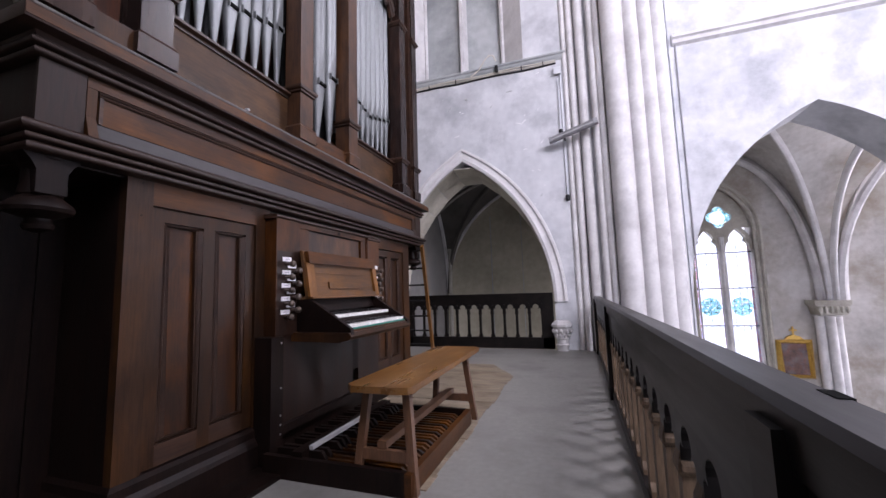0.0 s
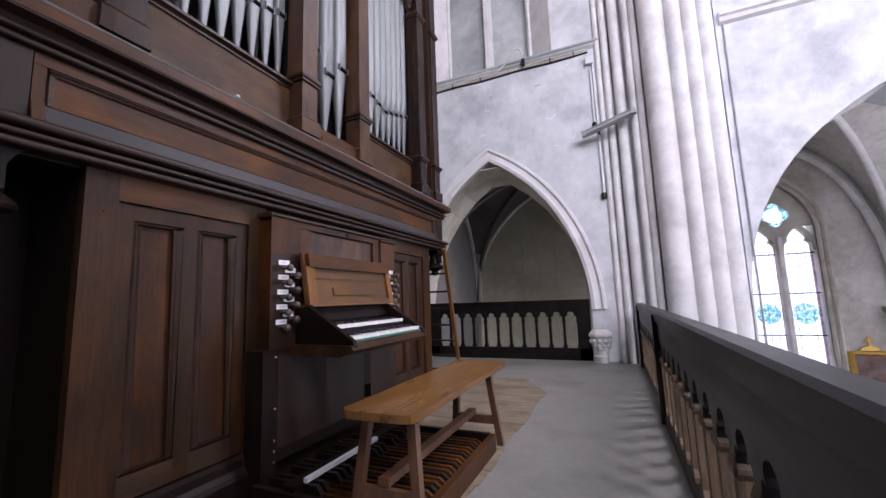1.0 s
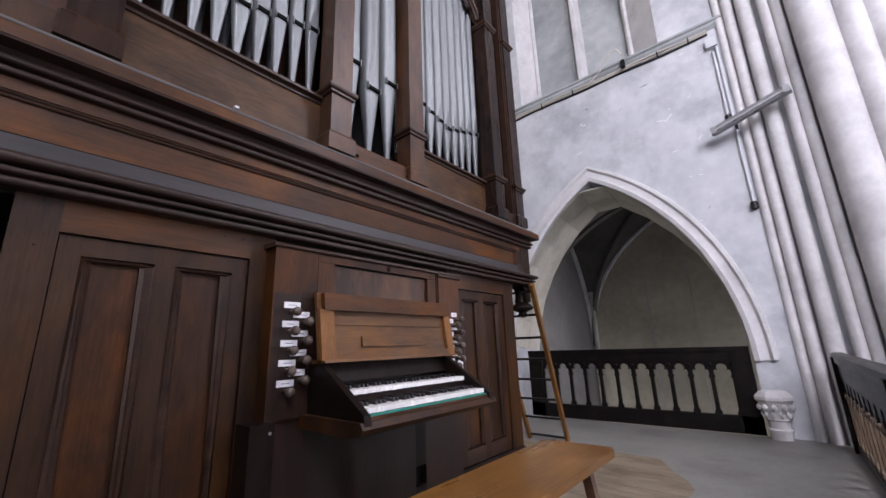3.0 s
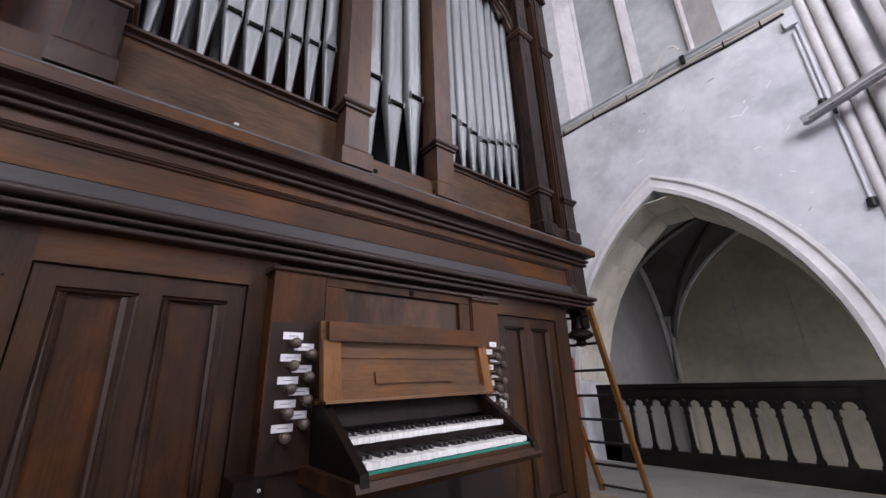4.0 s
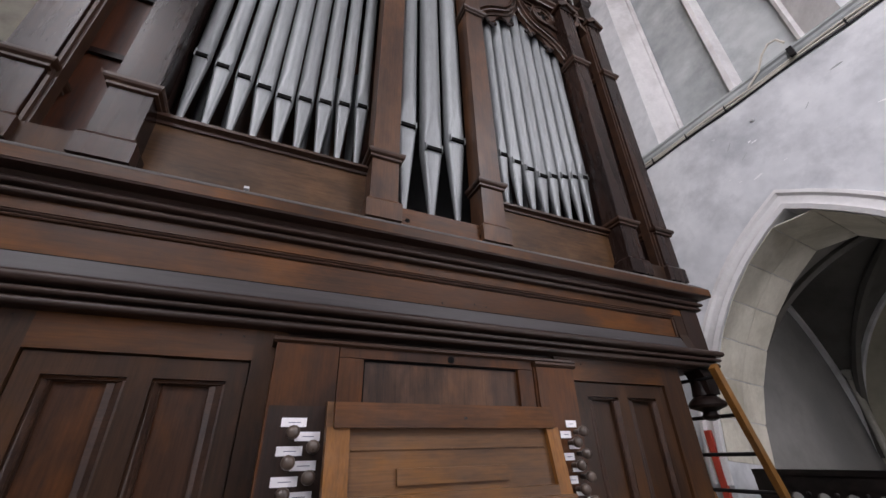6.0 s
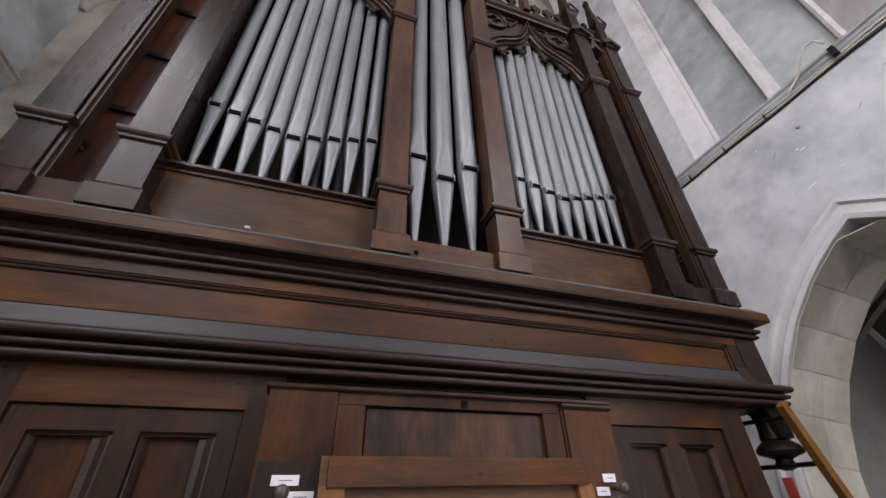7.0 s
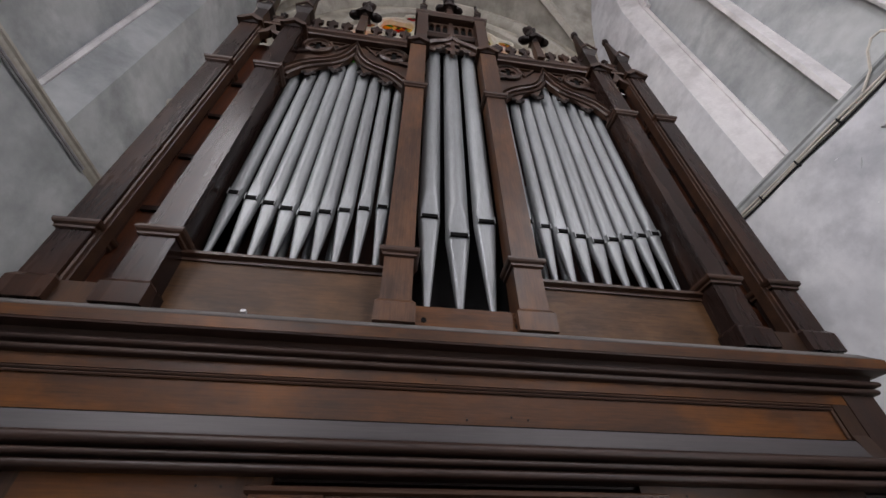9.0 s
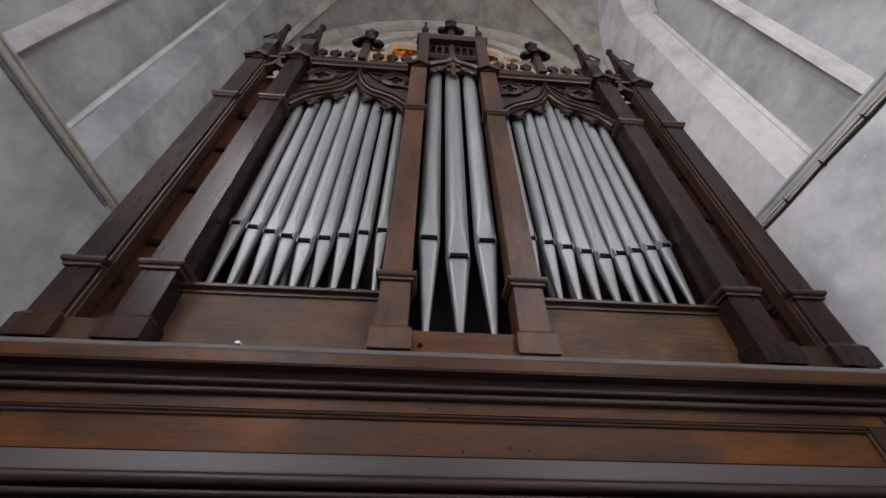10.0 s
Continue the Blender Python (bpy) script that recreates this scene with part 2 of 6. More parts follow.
gilt = material("gilded_frame", (0.45, 0.27, 0.05), (0.70, 0.46, 0.13), 0.35, 0.7, 12, bump=0.3)
canvas = material("dim_oil_painting", (0.035, 0.028, 0.03), (0.26, 0.12, 0.085), 0.6, 0, 7, stains=(0.16, 0.165, 0.18), stain_size=5)
red_board = material("red_painted_board", (0.34, 0.035, 0.02), (0.46, 0.06, 0.035), 0.5, 0, 4)
white_paint = material("white_painted_batten", (0.42, 0.42, 0.43), (0.58, 0.58, 0.59), 0.5)
screw_metal = material("bright_screw", (0.5, 0.5, 0.5), (0.7, 0.7, 0.7), 0.3, 1.0)


def glass_material(name, colours, scale):
    """Thin leaded glass: tinted, see-through, with a faint gloss."""
    m = bpy.data.materials.new(name)
    m.use_nodes = True
    n, ln = m.node_tree.nodes, m.node_tree.links
    n.remove(n["Principled BSDF"])
    co = n.new("ShaderNodeTexCoord")
    v = n.new("ShaderNodeTexVoronoi")
    v.inputs["Scale"].default_value = scale
    ln.new(co.outputs["Object"], v.inputs["Vector"])
    sep = n.new("ShaderNodeSeparateColor")
    ln.new(v.outputs["Color"], sep.inputs[0])
    r = n.new("ShaderNodeValToRGB")
    r.color_ramp.interpolation = "CONSTANT"
    while len(r.color_ramp.elements) < len(colours):
        r.color_ramp.elements.new(0.5)
    for i, c in enumerate(colours):
        r.color_ramp.elements[i].position = i / len(colours)
        r.color_ramp.elements[i].color = (*c, 1)
    ln.new(sep.outputs[0], r.inputs[0])
    clear, gloss, mix = n.new("ShaderNodeBsdfTransparent"), n.new("ShaderNodeBsdfGlossy"), n.new("ShaderNodeMixShader")
    gloss.inputs["Roughness"].default_value = 0.15
    mix.inputs[0].default_value = 0.05
    ln.new(r.outputs[0], clear.inputs[0])
    ln.new(clear.outputs[0], mix.inputs[1])
    ln.new(gloss.outputs[0], mix.inputs[2])
    ln.new(mix.outputs[0], n["Material Output"].inputs[0])
    return m


glass_clear = glass_material("pale_leaded_glass", [(0.92, 0.93, 0.97), (0.86, 0.89, 0.95), (0.95, 0.93, 0.95), (0.90, 0.90, 0.96)], 9)
glass_blue = glass_material("blue_green_glass", [(0.52, 0.76, 0.83), (0.60, 0.82, 0.87), (0.42, 0.63, 0.64), (0.85, 0.91, 0.94), (0.55, 0.79, 0.86)], 24)
glass_red = glass_material("red_border_glass", [(0.82, 0.55, 0.62), (0.93, 0.86, 0.90), (0.78, 0.76, 0.92)], 25)
glass_fire = glass_material("stained_glass_red_gold", [(0.75, 0.06, 0.03), (0.85, 0.42, 0.05), (0.12, 0.35, 0.10), (0.85, 0.65, 0.25), (0.40, 0.05, 0.10)], 9)

# ---- builders ----
BASES = {}


def thing(name, label, category, at=(0, 0, 0), group="", kind=""):
    ob = new(name)
    ob.location = at
    BASES[ob.name] = Vector(at)
    return tagged(ob, label, category, group, kind)


def part(name, bm, mat, parent=None, label="", bevel=0.0, smooth=False, kind=""):
    """Links a bmesh, built in world places, as one mesh object under its thing or part."""
    if bevel:
        edges = [e for e in bm.edges if e.is_manifold and e.calc_face_angle(0) > 0.6]
        bmesh.ops.bevel(bm, geom=edges, offset=bevel, segments=1, affect="EDGES", clamp_overlap=True)
    base = BASES[parent.name] if parent is not None else Vector((0, 0, 0))
    bmesh.ops.translate(bm, verts=bm.verts, vec=-base)
    bmesh.ops.recalc_face_normals(bm, faces=bm.faces)
    me = bpy.data.meshes.new(name)
    bm.to_mesh(me)
    bm.free()
    me.materials.append(mat)
    if smooth:
        for p in me.polygons:
            p.use_smooth = True
        me.set_sharp_from_angle(angle=radians(40))
    ob = new(name, me)
    if parent is not None:
        ob.parent = parent
        BASES[ob.name] = base
    else:
        BASES[ob.name] = Vector((0, 0, 0))
    return tagged(ob, label, kind=kind)


def again(ob, vec, parent=None):
    """The same mesh once more, moved by vec."""
    o = ob.copy()
    scene.collection.objects.link(o)
    o.location = ob.location + Vector(vec)
    if parent is not None:
        o.parent = parent
    BASES[o.name] = BASES[ob.name]
    return o


def setting(name, bm, mat, label, category, bevel=0.0, smooth=False):
    ob = part(name, bm, mat, None, label, bevel, smooth)
    return tagged(ob, label, category, kind="structure")


def box(x0, x1, y0, y1, z0, z1, bm=None):
    bm = bm or bmesh.new()
    v = [bm.verts.new((x, y, z)) for x in (x0, x1) for y in (y0, y1) for z in (z0, z1)]
    for f in ((0, 1, 3, 2), (4, 6, 7, 5), (0, 4, 5, 1), (2, 3, 7, 6), (0, 2, 6, 4), (1, 5, 7, 3)):
        bm.faces.new([v[i] for i in f])
    return bm


def prism(points, axis, a, b, bm=None):
    """A flat outline pushed from a to b along an axis. Points: the other two coordinates, in axis order."""
    bm = bm or bmesh.new()

    def at(p, k):
        return {"x": (k, p[0], p[1]), "y": (p[0], k, p[1]), "z": (p[0], p[1], k)}[axis]
    lo = [bm.verts.new(at(p, a)) for p in points]
    hi = [bm.verts.new(at(p, b)) for p in points]
    bm.faces.new(lo)
    bm.faces.new(hi)
    for i in range(len(points)):
        j = (i + 1) % len(points)
        bm.faces.new((lo[i], lo[j], hi[j], hi[i]))
    return bm


def turned(profile, centre, axis="z", seg=20, bm=None, cap=True):
    """A turned shape. Profile: (radius, height) along the axis from the centre."""
    bm = bm or bmesh.new()
    cx, cy, cz = centre
    rings = []
    for r, h in profile:
        ring = []
        for i in range(seg):
            a = 2 * math.pi * i / seg
            u, w = r * math.cos(a), r * math.sin(a)
            p = {"z": (cx + u, cy + w, cz + h), "x": (cx + h, cy + u, cz + w), "y": (cx + u, cy + h, cz + w)}[axis]
            ring.append(bm.verts.new(p))
        rings.append(ring)
    for r0, r1 in zip(rings, rings[1:]):
        for i in range(seg):
            bm.faces.new((r0[i], r0[(i + 1) % seg], r1[(i + 1) % seg], r1[i]))
    if cap:
        bm.faces.new(rings[0])
        bm.faces.new(rings[-1])
    return bm


def sweep(points, section, side, bm=None, closed=False):
    """Carries a section (offsets across the path, and along side) along a path of 3D points that lies in a plane with normal side."""
    bm = bm or bmesh.new()
    pts, side = [Vector(p) for p in points], Vector(side)
    n, rings = len(pts), []
    for i, p in enumerate(pts):
        if closed:
            d = pts[(i + 1) % n] - pts[i - 1]
        else:
            d = pts[min(i + 1, n - 1)] - pts[max(i - 1, 0)]
        across = side.cross(d).normalized()
        k = 1.0
        if closed or 0 < i < n - 1:
            e = (pts[(i + 1) % n] - p).normalized()
            k = 1 / max(0.45, abs(across.dot(side.cross(e).normalized())))
        rings.append([bm.verts.new(p + across * (u * k) + side * w) for u, w in section])
    m = len(section)
    for i in range(n if closed else n - 1):
        r0, r1 = rings[i], rings[(i + 1) % n]
        for j in range(m):
            bm.faces.new((r0[j], r0[(j + 1) % m], r1[(j + 1) % m], r1[j]))
    if not closed:
        bm.faces.new(rings[0])
        bm.faces.new(rings[-1])
    return bm


def tube(points, r, bm=None, seg=8):
    """A round bar along any path."""
    bm = bm or bmesh.new()
    pts, rings, n = [Vector(p) for p in points], [], len(points)
    up = Vector((0.31, 0.17, 0.93))
    for i, p in enumerate(pts):
        d = (pts[min(i + 1, n - 1)] - pts[max(i - 1, 0)]).normalized()
        a = d.cross(up).normalized()
        b = d.cross(a)
        rings.append([bm.verts.new(p + a * (r * math.cos(2 * math.pi * k / seg)) + b * (r * math.sin(2 * math.pi * k / seg))) for k in range(seg)])
    for r0, r1 in zip(rings, rings[1:]):
        for k in range(seg):
            bm.faces.new((r0[k], r0[(k + 1) % seg], r1[(k + 1) % seg], r1[k]))
    bm.faces.new(rings[0])
    bm.faces.new(rings[-1])
    return bm


def curved_faces(bm, g):
    """Faces over a grid of points, each cell cut so that a crease stays clean."""
    for i in range(len(g) - 1):
        for j in range(len(g[0]) - 1):
            a, b, c, d = g[i][j], g[i + 1][j], g[i + 1][j + 1], g[i][j + 1]
            if a.co.z + c.co.z < b.co.z + d.co.z:
                bm.faces.new((a, b, c))
                bm.faces.new((a, c, d))
            else:
                bm.faces.new((a, b, d))
                bm.faces.new((b, c, d))


def pointed(c, half, spring, apex, n=14):
    """A pointed arch's outline from its left springing over the apex to the right: pairs (across, height)."""
    h = apex - spring
    R = (half * half + h * h) / (2 * half)
    right = []
    top = math.atan2(h, R - half)
    for i in range(n + 1):
        a = top * i / n
        right.append((c + half - R + R * math.cos(a), spring + R * math.sin(a)))
    left = [(2 * c - u, w) for u, w in right]
    return left + right[-2::-1]


def circle(c, z, r, n=20, start=0.0):
    return [(c + r * math.cos(start + 2 * math.pi * i / n), z + r * math.sin(start + 2 * math.pi * i / n)) for i in range(n)]


def keyhole(outer, inner):
    """One outline that goes round the outer points and, through a slit, round the inner ones the other way."""
    k = min(range(len(inner)), key=lambda i: (inner[i][0] - outer[0][0]) ** 2 + (inner[i][1] - outer[0][1]) ** 2)
    hole = inner[k:] + inner[:k]
    area = sum(a[0] * b[1] - b[0] * a[1] for a, b in zip(outer, outer[1:] + outer[:1]))
    harea = sum(a[0] * b[1] - b[0] * a[1] for a, b in zip(hole, hole[1:] + hole[:1]))
    if area * harea > 0:
        hole = [hole[0]] + hole[:0:-1]
    return outer + [outer[0]] + hole + [hole[0]]


def lofted(rings, bm=None):
    """Closed rings of equal counts, joined in turn and capped."""
    bm = bm or bmesh.new()
    vs = [[bm.verts.new(p) for p in r] for r in rings]
    for a, b in zip(vs, vs[1:]):
        for i in range(len(a)):
            bm.faces.new((a[i], a[(i + 1) % len(a)], b[(i + 1) % len(a)], b[i]))
    bm.faces.new(vs[0])
    bm.faces.new(vs[-1])
    return bm

# ---- the place: plan ----
C = 2.88            # middle of the organ and of the west bay
NORTH, SOUTH = 6.69, -0.86
WEST, SILL = -3.60, 4.72
CHURCH_FLOOR = -4.2


def gallery():
    # floor slab, with the pit of the boarded part left out at its surface
    f = setting("floor", box(WEST - 0.3, 0.62, SOUTH - 0.3, NORTH, -0.3, 0.0), floor_grey, "worn grey painted gallery floor with soft stains", "floor")
    # boards round the organ, laid across, cut off at a slant towards the pier
    y, k = 2.2, 0
    while y < 5.32:
        w = 0.165 + 0.02 * math.sin(k * 2.3)
        y1 = min(y + w - 0.004, 5.32)

        def edge(q):
            return -0.5 if q < 4.72 else -0.5 - (q - 4.72) * 0.55
        pts = [(-3.0, y), (edge(y) + 0.012 * math.sin(k * 5.1), y), (edge(y1) + 0.012 * math.sin(k * 5.1), y1), (-3.0, y1)]
        part("plank", prism(pts, "z", -0.02, 0.006 + 0.001 * math.sin(k * 3.7)), floor_board, f, "bare pine floor board" if k == 0 else "")
        y += w
        k += 1

    # north wall below the sill, with the pointed opening to the side chamber
    xw, xe, t = WEST - 0.3, 0.30, 1.05
    arch = pointed(-1.535, 1.40, 0.72, 3.14)
    inner_arch = pointed(-1.62, 1.47, 0.62, 3.13)
    low = [(xw, -0.3), (-2.935, -0.3)] + arch + [(-0.135, -0.3), (xe, -0.3), (xe, SILL), (xw, SILL)]
    low_in = [(xw, -0.3), (-3.115, -0.3)] + inner_arch + [(-0.155, -0.3), (xe, -0.3), (xe, SILL), (xw, SILL)]
    n = setting("wall_north", lofted([[(x, NORTH, z) for x, z in low], [(x, NORTH + t, z) for x, z in low_in]]), plaster, "white limewashed plaster wall with a pointed arch opening", "wall")
    # stone band round the arch, two rolls and a hollow
    path = [p for p in arch if p[1] > 0.42]
    band = [(0.0, 0.0), (0.0, -0.03), (0.045, -0.045), (0.075, -0.02), (0.13, -0.02), (0.155, -0.05), (0.19, -0.045), (0.2, 0.0)]
    bm = sweep([(x, NORTH, z) for x, z in path], [(-u, w) for u, w in band], (0, 1, 0))
    part("arch_moulding", bm, stone, n, "pale dressed stone arch moulding", smooth=True)
    # ashlar blocks of the arch's soffit, in two courses across its depth
    for i in range(1, len(arch) - 3, 2):
        for k0, k1 in ((0.01, 0.497), (0.503, 0.99)):
            rings = []
            for k in (k0, k1):
                ring = []
                for q, out in ((0.012, 0), (0.988, 0), (0.988, 1), (0.012, 1)):
                    pts = []
                    for line in (arch, inner_arch):
                        (ax, az), (bx, bz) = line[i], line[i + 2]
                        pts.append(Vector((ax + (bx - ax) * q, az + (bz - az) * q)))
                    p = pts[0].lerp(pts[1], k)
                    p += (Vector((-1.58, 1.2)) - p).normalized() * (0.010 if out else 0.001)
                    ring.append((p.x, NORTH + t * k, p.y))
                rings.append(ring)
            part("arch_block", lofted(rings), stone_cream, n)
    # pale flakes where the limewash has been patched
    rng = random.Random(11)
    for k in range(26):
        x, z = rng.uniform(-1.9, 0.1), rng.uniform(3.45, 4.5)
        if k > 17:
            x, z = rng.uniform(-0.5, 0.1), rng.uniform(1.6, 3.3)
        a0, ln_, wd = rng.uniform(-0.5, 0.9), rng.uniform(0.012, 0.075), rng.uniform(0.003, 0.012)
        pts = []
        for i in range(9):
            q = 2 * math.pi * i / 9
            u, v = ln_ * math.cos(q) * rng.uniform(0.6, 1.1), wd * math.sin(q) * rng.uniform(0.5, 1.2)
            pts.append((x + u * math.cos(a0) - v * math.sin(a0), z + u * math.sin(a0) + v * math.cos(a0)))
        part("limewash_flake", prism(pts, "y", NORTH - 0.0025, NORTH + 0.004), flake_white if k % 4 else plaster_old, n)
    # capital of the shaft that carries the arch, cut off by the gallery's floor
    cap = thing("shaft_capital", "carved stone leaf capital on a short shaft at the floor", "capital", (-0.05, 6.60, 0), kind="structure")
    c = (-0.05, 6.62, 0)
    part("shaft", turned([(0.085, -0.02), (0.085, 0.05), (0.10, 0.07), (0.10, 0.09), (0.082, 0.10), (0.082, 0.17)], c), stone, cap, smooth=True)
    part("bell", turned([(0.09, 0.17), (0.098, 0.18), (0.09, 0.195), (0.095, 0.24), (0.125, 0.32), (0.13, 0.335)], c), stone, cap, smooth=True)
    part("abacus", lofted([[(c[0] + r * math.cos(q), c[1] + r * math.sin(q), z) for q in [math.pi / 8 + i * math.pi / 4 for i in range(8)]] for r, z in ((0.135, 0.335), (0.16, 0.36), (0.16, 0.39), (0.12, 0.43), (0.10, 0.44))]), stone, cap)
    for k in range(10):
        a = 2 * math.pi * k / 10
        for z, r, s in ((0.225, 0.105, 0.8), (0.29, 0.128, 1.0)):
            bm = turned([(0.006, -0.03), (0.022 * s, -0.012), (0.026 * s, 0.008), (0.016 * s, 0.026), (0.003, 0.033)], (c[0] + r * math.cos(a + z * 3), c[1] + r * math.sin(a + z * 3), z), seg=7)
            part("carved_leaf", bm, stone, cap, smooth=True)

    # upper north and south walls: a splayed blind two-light window over the sill
    for side, y0, sgn, wall_mat, nm, lo, hi, ilo, ihi in ((1, NORTH, 1, plaster, "north", -2.46, -0.42, -2.27, -0.80), (-1, SOUTH, -1, plaster_old, "south", -2.75, -0.65, -2.54, -0.90)):
        top = 13.4
        outer = pointed((lo + hi) / 2, (hi - lo) / 2, 10.0, 12.5)
        outline = [(xw, SILL), (lo, SILL)] + outer + [(hi, SILL), (xe, SILL), (xe, top), (xw, top)]
        w = setting("wall_%s_upper" % nm, prism(outline, "y", y0, y0 + sgn * 0.5), wall_mat, "plaster wall with a splayed blind window", "wall")
        # splayed jambs down to the blind panels
        inner = pointed((ilo + ihi) / 2, (ihi - ilo) / 2, 10.0, 11.7)
        po = [(lo, SILL)] + outer + [(hi, SILL)]
        pi_ = [(ilo, SILL)] + inner + [(ihi, SILL)]
        bm = bmesh.new()
        a = [bm.verts.new((x, y0 + sgn * 0.002, z)) for x, z in po]
        b = [bm.verts.new((x, y0 + sgn * 0.34, z)) for x, z in pi_]
        a2 = [bm.verts.new((x, y0 + sgn * 0.45, z)) for x, z in po]
        b2 = [bm.verts.new((x, y0 + sgn * 0.45, z)) for x, z in pi_]
        for i in range(len(a) - 1):
            for p, q in ((a, b), (b, b2), (b2, a2), (a2, a)):
                bm.faces.new((p[i], p[i + 1], q[i + 1], q[i]))
        part("splayed_jamb", bm, stone if side > 0 else plaster_old, w)
        sec = [(-0.03, 0.0), (-0.035, -0.035), (0.0, -0.06), (0.035, -0.035), (0.03, 0.0)]
        part("jamb_roll", sweep([(x, y0 + sgn * 0.34, z) for x, z in pi_], [(u, v * sgn) for u, v in sec], (0, 1, 0)), stone, w, smooth=True)
        part("blind_panel", box(ilo, ihi, y0 + sgn * 0.40, y0 + sgn * 0.49, SILL - 0.05, 11.8), plaster_old, w, "grey plaster blind panel")
        cm = (ilo + ihi) / 2
        mull = [(cm - 0.075, y0 + sgn * 0.4), (cm - 0.03, y0 + sgn * 0.24), (cm + 0.03, y0 + sgn * 0.24), (cm + 0.075, y0 + sgn * 0.4)]
        part("mullion", prism(mull, "z", SILL, 10.0), stone, w)
        for c0 in (cm - 0.355, cm + 0.355):
            light = pointed(c0, 0.33, 9.9, 10.55, 8)
            part("light_head", sweep([(x, y0 + sgn * 0.38, z) for x, z in light], [(-0.03, 0), (-0.03, -0.1 * sgn), (0.03, -0.1 * sgn), (0.03, 0)], (0, 1, 0)), stone, w)
        # moulded sill
        zs = SILL + 0.02 if side > 0 else SILL - 0.03
        prof = [(0.0, zs - 0.12), (-0.03, zs - 0.075), (-0.034, zs - 0.045), (-0.055, zs - 0.03), (-0.055, zs - 0.005), (-0.02, zs + 0.02), (0.34, zs + 0.10), (0.34, zs - 0.12)]
        part("sill", prism([(y0 + sgn * (d - 0.0), z) for d, z in prof], "x", xw + 0.3, xe - 0.03), plaster_old if side > 0 else stone_old, w, "moulded stone sill course")
    # south wall below the sill
    setting("wall_south", box(xw, xe, SOUTH - 0.5, SOUTH, -0.3, SILL), plaster_old, "aged grey plaster wall with scratches", "wall")

    # board partition between the organ and the south wall, the passage's darkness in its colour
    bp = thing("board_partition", "near-black board partition filling the dark passage beside the organ", "partition", (-1.9, 0.2, 0), kind="structure")
    for k in range(14):
        ya = SOUTH + k * 0.172
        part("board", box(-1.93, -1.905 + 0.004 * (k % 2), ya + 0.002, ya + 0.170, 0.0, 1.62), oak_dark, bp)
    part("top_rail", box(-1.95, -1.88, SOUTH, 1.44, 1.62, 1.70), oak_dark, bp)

    # west wall with the round window
    R = C + 0.12
    hole = circle(R, 9.75, 2.3, 40, math.pi / 2)
    outline = [(C, 13.6), (SOUTH - 0.5, 13.6), (SOUTH - 0.5, -0.3), (NORTH + 0.5, -0.3), (NORTH + 0.5, 13.6)]
    w = setting("wall_west", prism(keyhole(outline, hole), "x", WEST - 0.5, WEST), plaster_buff, "buff plaster west wall with a round window", "wall")
    rose = thing("rose_window", "round stone tracery window with red and gold stained glass", "window", (WEST, R, 9.75), kind="structure")
    part("outer_ring", sweep([(WEST - 0.12, a, b) for a, b in circle(R, 9.75, 2.3, 40)], [(-0.1, 0), (-0.1, 0.1), (0.0, 0.16), (0.1, 0.1), (0.1, 0)], (1, 0, 0), closed=True), stone_old, rose, smooth=True)
    for k in range(10):
        a0, a1 = 2 * math.pi * k / 10, 2 * math.pi * (k + 1) / 10
        outer = [(R + 2.24 * math.cos(a0 + (a1 - a0) * i / 6), 9.75 + 2.24 * math.sin(a0 + (a1 - a0) * i / 6)) for i in range(7)]
        outer += [(R + 0.92 * math.cos(a1 + (a0 - a1) * i / 4), 9.75 + 0.92 * math.sin(a1 + (a0 - a1) * i / 4)) for i in range(5)]
        am = (a0 + a1) / 2
        c0, z0 = R + 1.63 * math.cos(am), 9.75 + 1.63 * math.sin(am)
        foil = []
        for i in range(28):
            q = 2 * math.pi * i / 28
            r = 0.345 + 0.086 * abs(math.cos(2 * q))
            foil.append((c0 + r * math.cos(q + am), z0 + r * math.sin(q + am)))
        part("tracery_plate", prism(keyhole(outer, foil), "x", WEST - 0.22, WEST - 0.12), stone_cream, rose)
        part("foil_rim", sweep([(WEST - 0.12, a, b) for a, b in circle(c0, z0, 0.46, 24)], [(-0.035, 0), (-0.02, 0.05), (0.02, 0.05), (0.035, 0)], (1, 0, 0), closed=True), stone_cream, rose, smooth=True)
    # small roundels between the foils, near the outer ring
    for k in range(10):
        q = 2 * math.pi * k / 10
        c0, z0 = R + 1.98 * math.cos(q), 9.75 + 1.98 * math.sin(q)
        part("roundel_rim", sweep([(WEST - 0.12, a, b) for a, b in circle(c0, z0, 0.20, 18)], [(-0.04, 0), (-0.02, 0.05), (0.02, 0.05), (0.04, 0)], (1, 0, 0), closed=True), stone_cream, rose, smooth=True)
        part("roundel_pane", prism(circle(c0, z0, 0.155, 14), "x", WEST - 0.121, WEST - 0.112), glass_fire, rose)
    part("hub_ring", sweep([(WEST - 0.12, a, b) for a, b in circle(R, 9.75, 0.83, 28)], [(-0.09, 0), (-0.05, 0.08), (0.05, 0.08), (0.09, 0)], (1, 0, 0), closed=True), stone_cream, rose, smooth=True)
    part("glass_pane", prism(circle(R, 9.75, 2.27, 40), "x", WEST - 0.26, WEST - 0.25), glass_fire, rose, "red, gold and green leaded glass")
